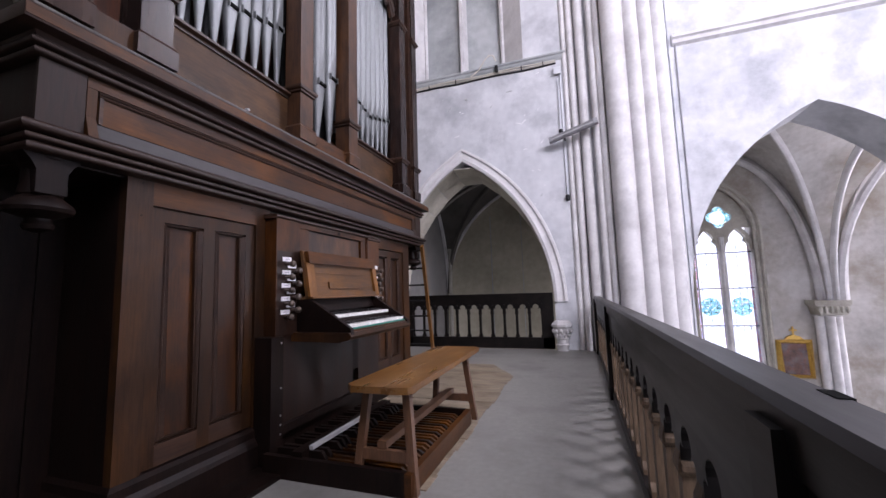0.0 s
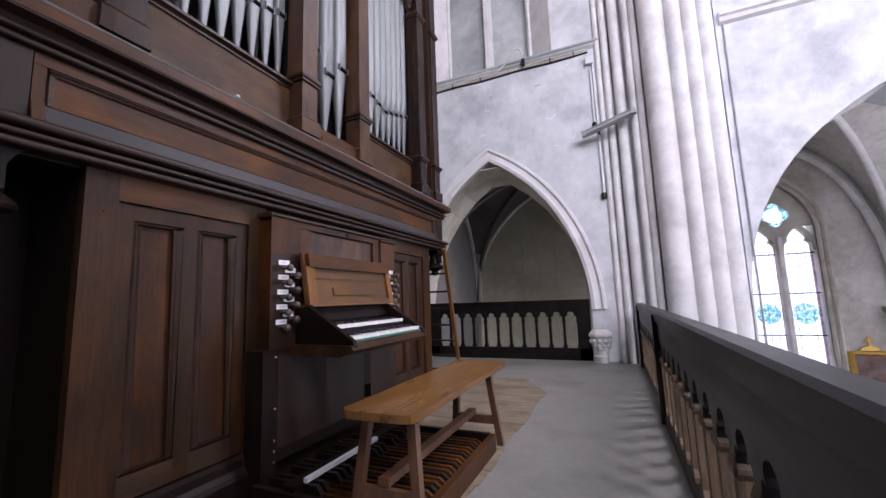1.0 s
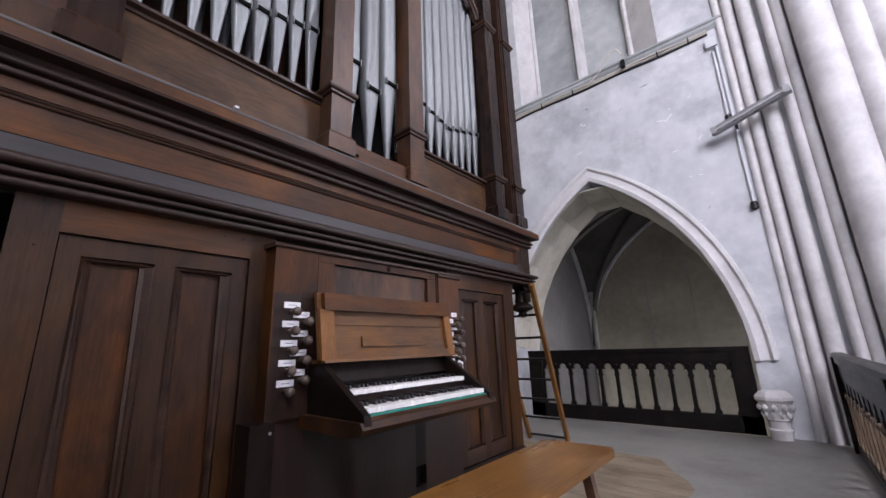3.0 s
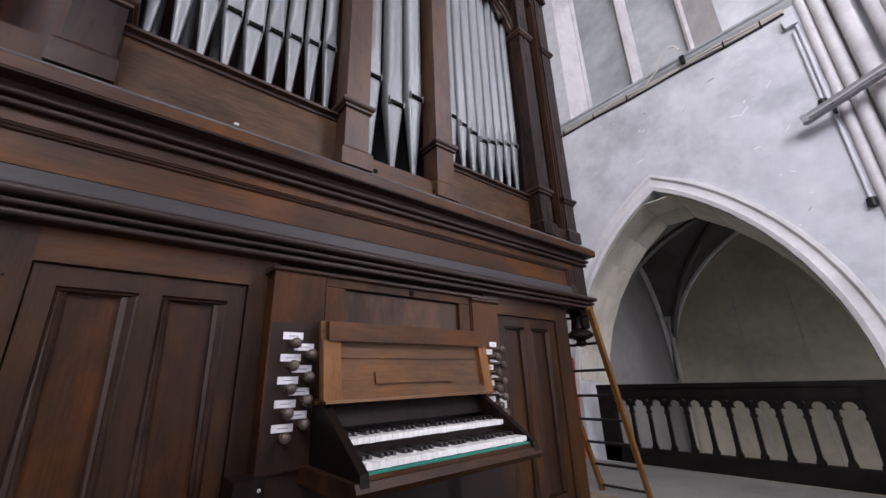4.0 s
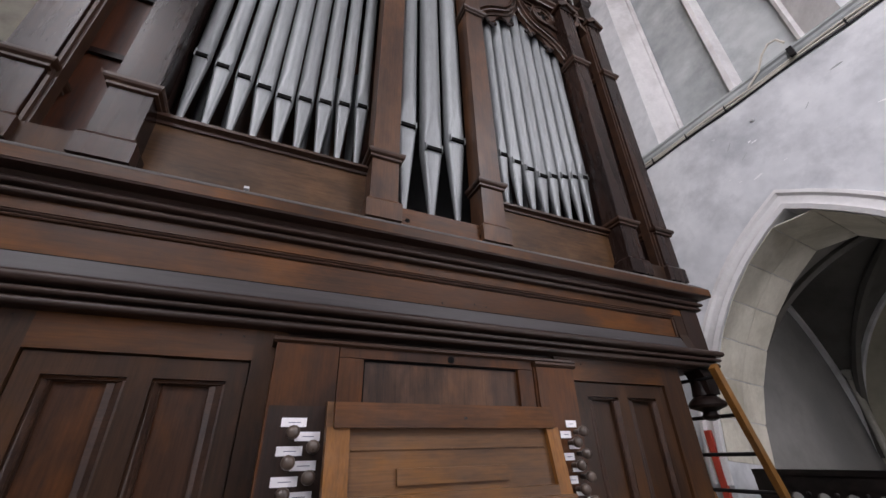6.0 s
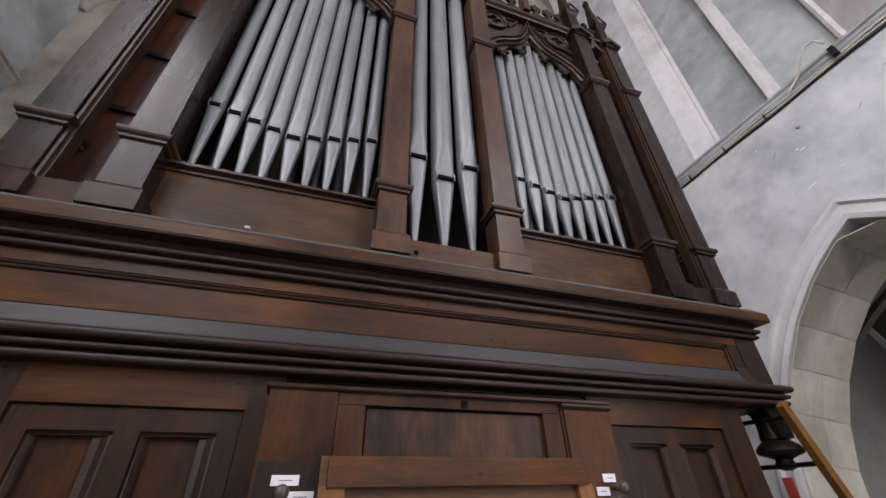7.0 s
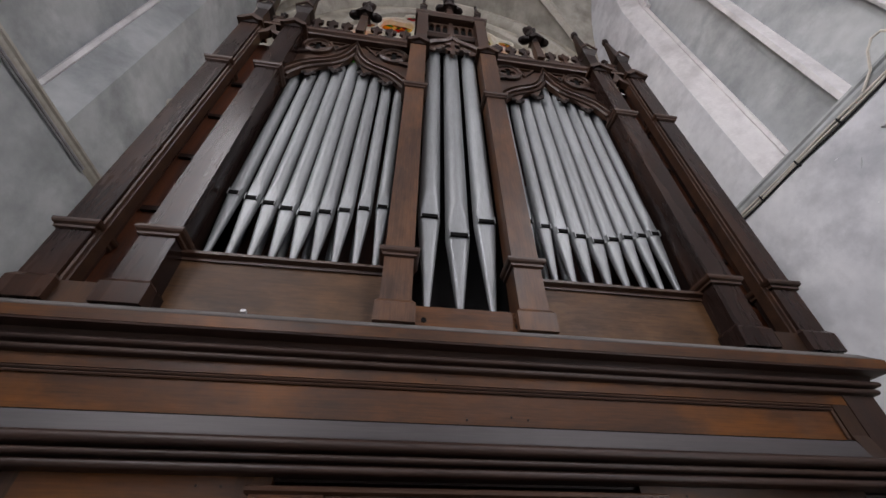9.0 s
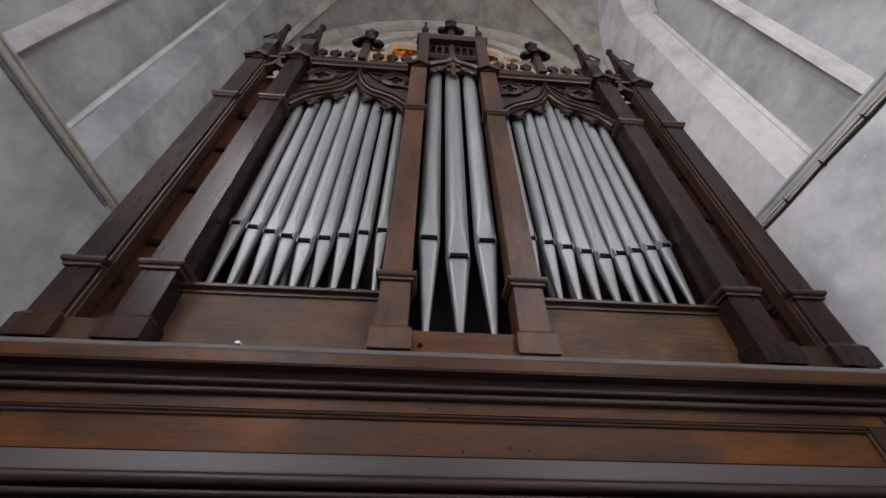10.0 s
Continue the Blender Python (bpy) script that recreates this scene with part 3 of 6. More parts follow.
    part("wall_rib", sweep([(WEST + 0.0, a, b) for a, b in [(C - 3.2, 8.0)] + [(C + 3.2 * math.cos(math.pi - math.pi * i / 30), 9.1 + 3.2 * math.sin(math.pi - math.pi * i / 30)) for i in range(31)] + [(C + 3.2, 8.0)]], [(-0.12, 0), (-0.12, 0.10), (-0.04, 0.2), (0.04, 0.2), (0.12, 0.1), (0.12, 0)], (1, 0, 0)), stone_old, w, "plain moulded arch over the round window", smooth=True)


def vault():
    """Four curved cells over the west bay on diagonal ribs."""
    x0, x1, y0, y1, zs, za = WEST, 0.75, SOUTH, NORTH, 8.6, 13.0
    cx, cy = (x0 + x1) / 2, (y0 + y1) / 2
    hx, hy = (x1 - x0) / 2, (y1 - y0) / 2

    def height(x, y):
        u, v = abs(x - cx) / hx, abs(y - cy) / hy

        def arc(q):
            q = min(1.0, q)
            return math.sqrt(max(0.0, 1 - (q * 0.985) ** 2)) ** 0.9
        return zs + (za - zs) * max(arc(u), arc(v))
    bm = bmesh.new()
    N = 40
    g = [[bm.verts.new((x0 + (x1 - x0) * i / N, y0 + (y1 - y0) * j / N, height(x0 + (x1 - x0) * i / N, y0 + (y1 - y0) * j / N))) for j in range(N + 1)] for i in range(N + 1)]
    curved_faces(bm, g)
    c = setting("ceiling", bm, plaster_vault, "grey plastered rib vault over the organ gallery", "ceiling", smooth=True)
    for sx in (-1, 1):
        for sy in (-1, 1):
            d = Vector((sx * hx, sy * hy, 0))
            side = Vector((-d.y, d.x, 0)).normalized()
            pts = []
            for i in range(25):
                q = 1 - i / 24 * 0.97
                pts.append((cx + sx * hx * q * 0.99, cy + sy * hy * q * 0.99, height(cx + sx * hx * q, cy + sy * hy * q) - 0.05))
            pts = [(pts[0][0], pts[0][1], zs - 2.2)] + pts
            part("rib", sweep(pts, [(-0.12, -0.07), (0.0, -0.1), (0.1, -0.05), (0.13, 0.0), (0.1, 0.05), (0.0, 0.1), (-0.12, 0.07)], side), stone_old, c, smooth=True)
    for sx in (-1, 1):
        for sy in (-1, 1):
            part("corbel", turned([(0.03, -0.42), (0.07, -0.34), (0.06, -0.28), (0.12, -0.12), (0.19, -0.03), (0.19, 0.03)], (cx + sx * hx * 0.99, cy + sy * hy * 0.99, zs - 2.2), seg=12), stone_old, c, smooth=True)
    part("boss", turned([(0.05, -0.3), (0.2, -0.25), (0.24, -0.15), (0.2, -0.05)], (cx, cy, za), seg=16), stone_old, c, smooth=True)
    # flat rest over the nave and the chamber
    setting("nave_ceiling", box(0.75, 16.3, SOUTH - 0.5, NORTH + 0.6, 12.9, 13.2), plaster, "plain pale nave ceiling", "ceiling")


def shaft(name, parent, x, y, r, z0, z1, mat=stone):
    prof = [(r, z0), (r, 2.98), (r * 1.01, 3.0), (r, 3.02), (r, z1)]
    return part(name, turned(prof, (x, y, 0), seg=28), mat, parent, smooth=True)


def pier():
    p = thing("clustered_pier", "tall white clustered stone pier of round shafts", "pier", (0.8, 6.6, -4.2), kind="structure")
    part("core", prism([(0.30, 6.72), (0.52, 6.62), (0.85, 6.45), (1.5, 6.42), (1.70, 6.60), (1.70, 7.3), (0.30, 7.3)], "z", CHURCH_FLOOR, 13.0), plaster, p)
    for x, y, r in ((0.235, 6.69, 0.045), (0.335, 6.655, 0.055), (0.475, 6.59, 0.07), (0.64, 6.51, 0.06), (0.72, 6.46, 0.05), (0.93, 6.36, 0.16), (1.17, 6.32, 0.10), (1.345, 6.34, 0.10), (1.52, 6.40, 0.10)):
        shaft("shaft", p, x, y, r, CHURCH_FLOOR, 12.9)


def nave():
    # north arcade wall with its first arch to the aisle
    y0, t = 6.55, 0.75
    arch = pointed(3.30, 1.6, 0.81, 3.26)
    hi = pointed(4.7, 0.9, 7.8, 8.9, 8)
    k = len(hi) // 2
    outline = [(1.68, CHURCH_FLOOR), (1.699, CHURCH_FLOOR)] + arch + [(4.901, CHURCH_FLOOR), (16.0, CHURCH_FLOOR), (16.0, 13.0), (4.7, 13.0)] + hi[k:] + [(5.6, 5.9), (3.8, 5.9)] + hi[:k + 1] + [(4.7, 13.0), (1.68, 13.0)]
    n = setting("wall_arcade", prism(outline, "y", y0, y0 + t), plaster, "white plaster nave wall with a pointed arcade arch", "wall")
    prof = [(0.0, 4.36), (-0.05, 4.39), (-0.06, 4.44), (-0.09, 4.46), (-0.09, 4.50), (0.0, 4.55)]
    part("string_course", prism([(y0 + d, z) for d, z in prof], "x", 1.72, 16.0), stone, n)
    # the other sides, plain, with openings for the light
    for nm, yy, th in (("south", SOUTH - 0.5, 0.5),):
        outline = [(0.30, CHURCH_FLOOR), (16.0, CHURCH_FLOOR), (16.0, 13.0)]
        for c in (10.0, 6.2, 2.7):
            a = pointed(c, 0.95, 7.4, 8.8, 8)
            outline += [(c, 13.0)] + [(c, 8.8)] + a[len(a) // 2 + 1:] + [(c + 0.95, 4.4), (c - 0.95, 4.4)] + a[:len(a) // 2 + 1] + [(c, 13.0)]
        outline += [(0.30, 13.0)]
        setting("wall_nave_south", prism(outline, "y", yy, yy + th), plaster, "white plaster nave wall with tall windows", "wall")
    hole = [(1.05, 4.2), (4.65, 4.2), (4.65, 8.8), (1.05, 8.8)]
    setting("wall_east", prism(keyhole([(SOUTH - 0.5, CHURCH_FLOOR), (NORTH + 0.7, CHURCH_FLOOR), (NORTH + 0.7, 13.0), (SOUTH - 0.5, 13.0)], hole), "x", 16.0, 16.5), plaster, "plain pale wall closing the nave", "wall")
    setting("church_floor", box(-3.6, 16.5, SOUTH - 0.5, 12.6, CHURCH_FLOOR - 0.3, CHURCH_FLOOR), floor_grey, "grey stone church floor far below the gallery", "floor")
    setting("wall_below_gallery", box(0.30, 0.60, SOUTH - 0.5, NORTH, CHURCH_FLOOR, -0.3), plaster, "plain plaster wall under the gallery edge", "wall")


def aisle():
    yb = 12.0
    lo, hi = 3.07, 4.37
    win = pointed((lo + hi) / 2, (hi - lo) / 2, 2.2, 3.35, 12)
    # second opening, out of view, made for the added aisle lamp
    far = pointed(8.6, 0.7, 2.2, 3.35, 8)
    k = len(far) // 2
    outline = [(0.6, CHURCH_FLOOR), (16.0, CHURCH_FLOOR), (16.0, 6.6), (8.6, 6.6)] + far[k:] + [(9.3, -2.2), (7.9, -2.2)] + far[:k + 1] + [(8.6, 6.6), ((lo + hi) / 2, 6.6), ((lo + hi) / 2, 3.35)] + win[len(win) // 2 + 1:] + [(hi, -2.2), (lo, -2.2)] + win[:len(win) // 2 + 1] + [((lo + hi) / 2, 6.6), (0.6, 6.6)]
    w = setting("wall_aisle", prism(outline, "y", yb, yb + 0.45), plaster_aisle, "damp-stained plaster aisle wall with a traceried window", "wall")
    # splayed window frame, in two orders
    path = [(lo, -2.2)] + win + [(hi, -2.2)]
    for off, d in ((0.0, 0.0), (0.10, 0.03)):
        part("window_order", sweep([(x, yb + 0.0, z) for x, z in path], [(-off, 0.05), (-off, -d), (-off - 0.04, -d - 0.025), (-off - 0.085, -d), (-off - 0.085, 0.05)], (0, 1, 0)), stone_old, w, "buff moulded stone window order", smooth=True)
    g = thing("window_1", "tall two-light traceried church window with leaded pale glass", "window", (3.79, yb + 0.2, -2.2), kind="structure")
    cm, yq = (lo + hi) / 2, yb + 0.2
    part("glass_pane", prism([(lo, -2.2)] + win + [(hi, -2.2)], "y", yq + 0.03, yq + 0.036), glass_clear, g, "pale leaded glass")
    part("mullion", prism([(cm - 0.07, yq - 0.1), (cm - 0.03, yq - 0.16), (cm + 0.03, yq - 0.16), (cm + 0.07, yq - 0.1), (cm + 0.07, yq + 0.06), (cm - 0.07, yq + 0.06)], "z", -2.2, 2.1), stone, g)
    for c0 in (cm - 0.335, cm + 0.335):
        head = pointed(c0, 0.305, 1.75, 2.35, 8)
        part("light_head", sweep([(x, yq, z) for x, z in head], [(-0.045, -0.12), (0.045, -0.12), (0.045, 0.05), (-0.045, 0.05)], (0, 1, 0)), stone_old, g)
        for s in (-1, 1):
            part("cusp", prism([(c0 + s * 0.285, 1.85), (c0 + s * 0.155, 2.0), (c0 + s * 0.20, 2.12)], "y", yq - 0.08, yq + 0.04), stone_old, g)
        for z in (-1.95, -1.06, -0.15, 0.79, 1.70):
            part("saddle_bar", box(c0 - 0.31, c0 + 0.31, yq - 0.02, yq + 0.01, z - 0.012, z + 0.012), iron, g)
        for k in range(1, 4):
            part("lead_line", box(c0 - 0.3 + k * 0.15 - 0.003, c0 - 0.3 + k * 0.15 + 0.003, yq + 0.012, yq + 0.026, -2.2, 2.0), grey_metal, g)
        for z in [-2.0 + 0.2 * k for k in range(20)]:
            part("lead_line", box(c0 - 0.31, c0 + 0.31, yq + 0.014, yq + 0.024, z - 0.003, z + 0.003), grey_metal, g)
        part("medallion", prism(circle(c0, 0.33, 0.235, 20), "y", yq + 0.01, yq + 0.02), glass_blue, g, "round blue-green glass medallion")
        for s in (-1, 1):
            part("border_strip", box(c0 + s * 0.265 - 0.018, c0 + s * 0.265 + 0.018, yq + 0.008, yq + 0.013, -2.2, 1.9), glass_red, g)
    eye = []
    for i in range(32):
        q = 2 * math.pi * i / 32
        r = 0.20 + 0.09 * abs(math.cos(2 * q))
        eye.append((cm + r * math.cos(q), 2.62 + r * math.sin(q)))
    tri = [(cm, 3.3)] + [p for p in win[len(win) // 2 + 1:] if p[1] > 2.25] + [(cm + 0.335, 2.33), (cm, 1.95), (cm - 0.335, 2.33)] + [p for p in win[:len(win) // 2] if p[1] > 2.25]
    part("tracery_plate", prism(keyhole(tri, eye), "y", yq - 0.1, yq + 0.02), stone_old, g)
    part("quatrefoil_rim", prism(keyhole(circle(cm, 2.62, 0.285, 24), circle(cm, 2.62, 0.17, 24)), "y", yq + 0.022, yq + 0.028), glass_blue, g, "pale blue glass rim")
    # respond shafts with a leaf capital, and ribs that spring from it
    r = thing("aisle_respond", "clustered wall shafts with a carved grey capital", "column", (5.72, 11.7, CHURCH_FLOOR), kind="structure")
    for k, (x, y) in enumerate(((5.40, 11.84), (5.56, 11.76), (5.72, 11.84))):
        part("shaft", turned([(0.09, CHURCH_FLOOR), (0.09, 0.1), (0.12, 0.12), (0.09, 0.14)], (x, y, 0), seg=16), stone, r, smooth=True)
    part("capital", lofted([[(5.56 + sx * w, 12.0 if sy > 0 else 11.62 - w * 0.15, z) for sx, sy in ((-1, -1), (1, -1), (1, 1), (-1, 1))] for w, z in ((0.24, 0.14), (0.29, 0.34), (0.33, 0.38), (0.33, 0.47))]), stone_old, r, "carved grey capital")
    for k in range(6):
        part("carved_leaf", turned([(0.01, -0.08), (0.045, -0.03), (0.05, 0.03), (0.02, 0.08)], (5.32 + k * 0.096, 11.57, 0.26), seg=7), stone_old, r, smooth=True)

    def rib(p0, p1, h, rr=0.07, mat=stone, n=20):
        p0, p1 = Vector(p0), Vector(p1)
        pts = []
        for i in range(n + 1):
            q = i / n
            p = p0.lerp(p1, 1 - math.cos(math.pi / 2 * q))
            pts.append((p.x, p.y, p0.z + h * math.sin(math.pi / 2 * q)))
        d = p1 - p0
        side = Vector((-d.y, d.x, 0)).normalized()
        return sweep(pts, [(-rr, -rr * 0.6), (0, -rr), (rr, -rr * 0.5), (rr * 1.2, 0), (rr, rr * 0.5), (0, rr), (-rr, rr * 0.6)], side)
    v = setting("aisle_vault", lofted([[(0.6, 7.3, 4.9), (0.6, 12.0, 4.9), (0.6, 12.0, 5.2), (0.6, 7.3, 5.2)], [(16.0, 7.3, 4.9), (16.0, 12.0, 4.9), (16.0, 12.0, 5.2), (16.0, 7.3, 5.2)]]), plaster_aisle, "damp-stained plastered aisle vault with moulded ribs", "ceiling")
    for a, b, h in (((5.60, 11.75, 0.47), (3.6, 9.5, 0.47), 3.9), ((5.80, 11.7, 0.47), (7.9, 9.5, 0.47), 3.9), ((5.70, 11.7, 0.47), (5.7, 9.5, 0.47), 3.3), ((5.5, 11.9, 0.47), (3.79, 11.9, 0.47), 3.6), ((5.95, 11.9, 0.47), (7.9, 11.9, 0.47), 3.6), ((1.4, 7.4, 0.47), (3.6, 9.5, 0.47), 3.9)):
        part("rib", rib(a, b, h), stone, v, smooth=True)
    # curved webs between the ribs
    for xa, xb, s in ((5.7, 3.7, 1), (5.7, 7.8, 1), (1.7, 3.7, 1)):
        bm = bmesh.new()
        g_ = []
        for i in range(33):
            u = i / 32
            row = []
            for j in range(33):
                q = j / 32
                hu, hv = math.sqrt(1 - (1 - u) ** 2), math.sqrt(1 - (1 - q) ** 2)
                row.append(bm.verts.new((xa + (xb - xa) * u, 11.98 - 2.5 * q, 0.55 + 3.75 * max(hu, hv))))
            g_.append(row)
        curved_faces(bm, g_)
        part("vault_web", bm, plaster_aisle, v, smooth=True)
    setting("wall_aisle_end", prism(keyhole([(7.3, CHURCH_FLOOR), (12.45, CHURCH_FLOOR), (12.45, 5.2), (7.3, 5.2)], [(8.5, -2.0), (10.7, -2.0), (10.7, 2.0), (8.5, 2.0)]), "x", 16.0, 16.4), plaster_aisle, "plain unseen aisle end wall with an opening added for a lamp", "wall")
    # framed picture on the wall
    f = thing("framed_painting", "dim oil painting in a gilt frame topped by a cross", "painting", (4.9, yb, -0.9))
    x0, x1, z0, z1 = 4.565, 5.255, -1.34, -0.44
    part("canvas", box(x0 + 0.08, x1 - 0.08, yb - 0.055, yb - 0.02, z0 + 0.08, z1 - 0.08), canvas, f)
    sec = [(-0.05, 0.0), (-0.05, -0.05), (-0.02, -0.09), (0.03, -0.06), (0.05, -0.03), (0.05, 0.0)]
    part("frame", sweep([(x, yb - 0.005, z) for x, z in ((x0 + 0.05, z0 + 0.05), (x1 - 0.05, z0 + 0.05), (x1 - 0.05, z1 - 0.05), (x0 + 0.05, z1 - 0.05))], sec, (0, 1, 0), closed=True), gilt, f, "gilded frame")
    part("crest", prism([(4.74, z1), (5.10, z1), (5.04, z1 + 0.07), (4.95, z1 + 0.10), (4.89, z1 + 0.10), (4.80, z1 + 0.07)], "y", yb - 0.07, yb - 0.01), gilt, f)
    part("cross", prism([(4.905, z1 + 0.1), (4.935, z1 + 0.1), (4.935, z1 + 0.2), (4.99, z1 + 0.2), (4.99, z1 + 0.23), (4.935, z1 + 0.23), (4.935, z1 + 0.3), (4.905, z1 + 0.3), (4.905, z1 + 0.23), (4.85, z1 + 0.23), (4.85, z1 + 0.2), (4.905, z1 + 0.2)], "y", yb - 0.06, yb - 0.03), gilt, f)


def chamber():
    """The vaulted west bay of the aisle, seen through the arch."""
    x0, x1, y0, y1 = -3.18, 0.6, NORTH + 1.05, 10.6
    # opening made for the added lamp; no window is known here
    hole = [(8.35, -3.1), (9.65, -3.1), (9.65, -0.7), (8.35, -0.7)]
    setting("wall_chamber_west", prism(keyhole([(y0, CHURCH_FLOOR), (y1 + 0.3, CHURCH_FLOOR), (y1 + 0.3, 5.2), (y0, 5.2)], hole), "x", x0 - 0.3, x0), plaster_shaded, "side chamber wall, shade put into its grey plaster, with an opening added for a lamp", "wall")
    # north wall with a step in the plaster
    setting("wall_chamber_north", box(x0, x1, y1, y1 + 0.3, CHURCH_FLOOR, 5.2), plaster_cream, "cream-washed side chamber wall", "wall")
    way = pointed(8.9, 1.35, 0.6, 2.9, 10)
    outline = [(y0, CHURCH_FLOOR), (7.55, CHURCH_FLOOR)] + way + [(10.25, CHURCH_FLOOR), (12.0, CHURCH_FLOOR), (12.0, 5.2), (y0, 5.2)]
    setting("wall_chamber_east", prism(outline, "x", x1, x1 + 0.3), plaster_cream, "plain wall with an arch between chamber and aisle", "wall")
    cx, cy = (x0 + x1) / 2, (y0 + y1) / 2
    hx, hy, zs, za = (x1 - x0) / 2, (y1 - y0) / 2, 0.9, 3.6

    def arc(q):
        """Rise of a two-centred pointed arch at q of its half width."""
        d = 1.8 * (1 - min(1.0, abs(q)))
        return math.sqrt(max(0.0, 2.8 ** 2 - (2.8 - d) ** 2)) / 2.615

    def height(x, y):
        u, v = abs(x - cx) / hx, abs(y - cy) / hy
        return zs + (za - zs) * max(arc(u), arc(v))
    bm = bmesh.new()
    N = 28
    g = [[bm.verts.new((x0 + (x1 - x0) * i / N, y0 + (y1 - y0) * j / N, height(x0 + (x1 - x0) * i / N, y0 + (y1 - y0) * j / N))) for j in range(N + 1)] for i in range(N + 1)]
    curved_faces(bm, g)
    c = setting("chamber_vault", bm, plaster_vault_shaded, "rib vault of the side chamber, shade put into its grey plaster", "ceiling", smooth=True)
    for sx, sy in ((-1, 1), (1, 1), (-1, -1), (1, -1)):
        side = Vector((-sy * hy, sx * hx, 0)).normalized()
        pts = [(cx + sx * hx * q * 0.985, cy + sy * hy * q * 0.985, height(cx + sx * hx * q, cy + sy * hy * q) - 0.03) for q in [1 - i / 20 * 0.98 for i in range(21)]]
        # diagonal ribs take the vault's darkened plaster, so shade swallows them
        part("rib", sweep(pts, [(-0.05, -0.035), (0.0, -0.055), (0.05, -0.03), (0.065, 0.0), (0.05, 0.03), (0.0, 0.055), (-0.05, 0.035)], side), plaster_vault_shaded, c, smooth=True)
    # wall ribs and the corner shaft with its small capital
    for nm, fn in (("north", lambda q: (cx + hx * q, y1 - 0.02)), ("west", lambda q: (x0 + 0.02, cy + hy * q))):
        pts = []
        for i in range(41):
            q = math.sin(math.pi / 2 * (-1 + 2 * i / 40))
            a, b = fn(q * 0.985)
            pts.append((a, b, zs + (za - zs) * arc(q) - 0.02))
        part("wall_rib", sweep(pts, [(-0.035, -0.05), (0.02, -0.05), (0.035, 0.0), (0.02, 0.05), (-0.035, 0.05)], (0, 1, 0) if nm == "north" else (1, 0, 0)), stone, c, smooth=True)
    part("corner_shaft", turned([(0.045, CHURCH_FLOOR), (0.045, 1.90), (0.055, 1.915), (0.045, 1.93), (0.05, 1.96), (0.075, 2.02), (0.085, 2.035), (0.085, 2.06), (0.03, 2.09)], (x0 + 0.13, y1 - 0.13, 0), seg=16), stone_old, c, smooth=True)

    # upright edges of old plaster coats on the north wall
    for xs, w in ((-1.93, 0.012), (-1.12, 0.008)):
        part("plaster_edge", box(xs - w, xs + w, y1 - 0.008, y1 + 0.002, CHURCH_FLOOR, 2.9), plaster_old, c)


gallery()
vault()
pier()
nave()
aisle()
chamber()

# ---- the organ ----
FRONT = -1.51       # face of the lower case
organ = thing("pipe_organ", "dark oak gothic pipe organ case with grey tin front pipes", "organ", (-2.2, C, 0))


def stepped(profile, half, back, xf, c=C):
    """A moulding that returns round both ends. Profile: (reach beyond half and xf, height)."""
    rings = []
    for d, z in profile:
        rings.append([(back, c - half - d, z), (xf + d, c - half - d, z), (xf + d, c + half + d, z), (back, c + half + d, z)])
    return lofted(rings)


def panel_frame(parent, x, y0, y1, z0, z1, mat, w=0.014, d=0.012, name="panel_moulding"):
    """A raised bead round a panel."""
    sec = [(-w, 0.0), (-w, d * 0.6), (-w * 0.3, d), (w * 0.4, d * 0.5), (w, d * 0.8), (w, 0.0)]
    return part(name, sweep([(x, y0, z0), (x, y1, z0), (x, y1, z1), (x, y0, z1)], sec, (1, 0, 0), closed=True), mat, parent)


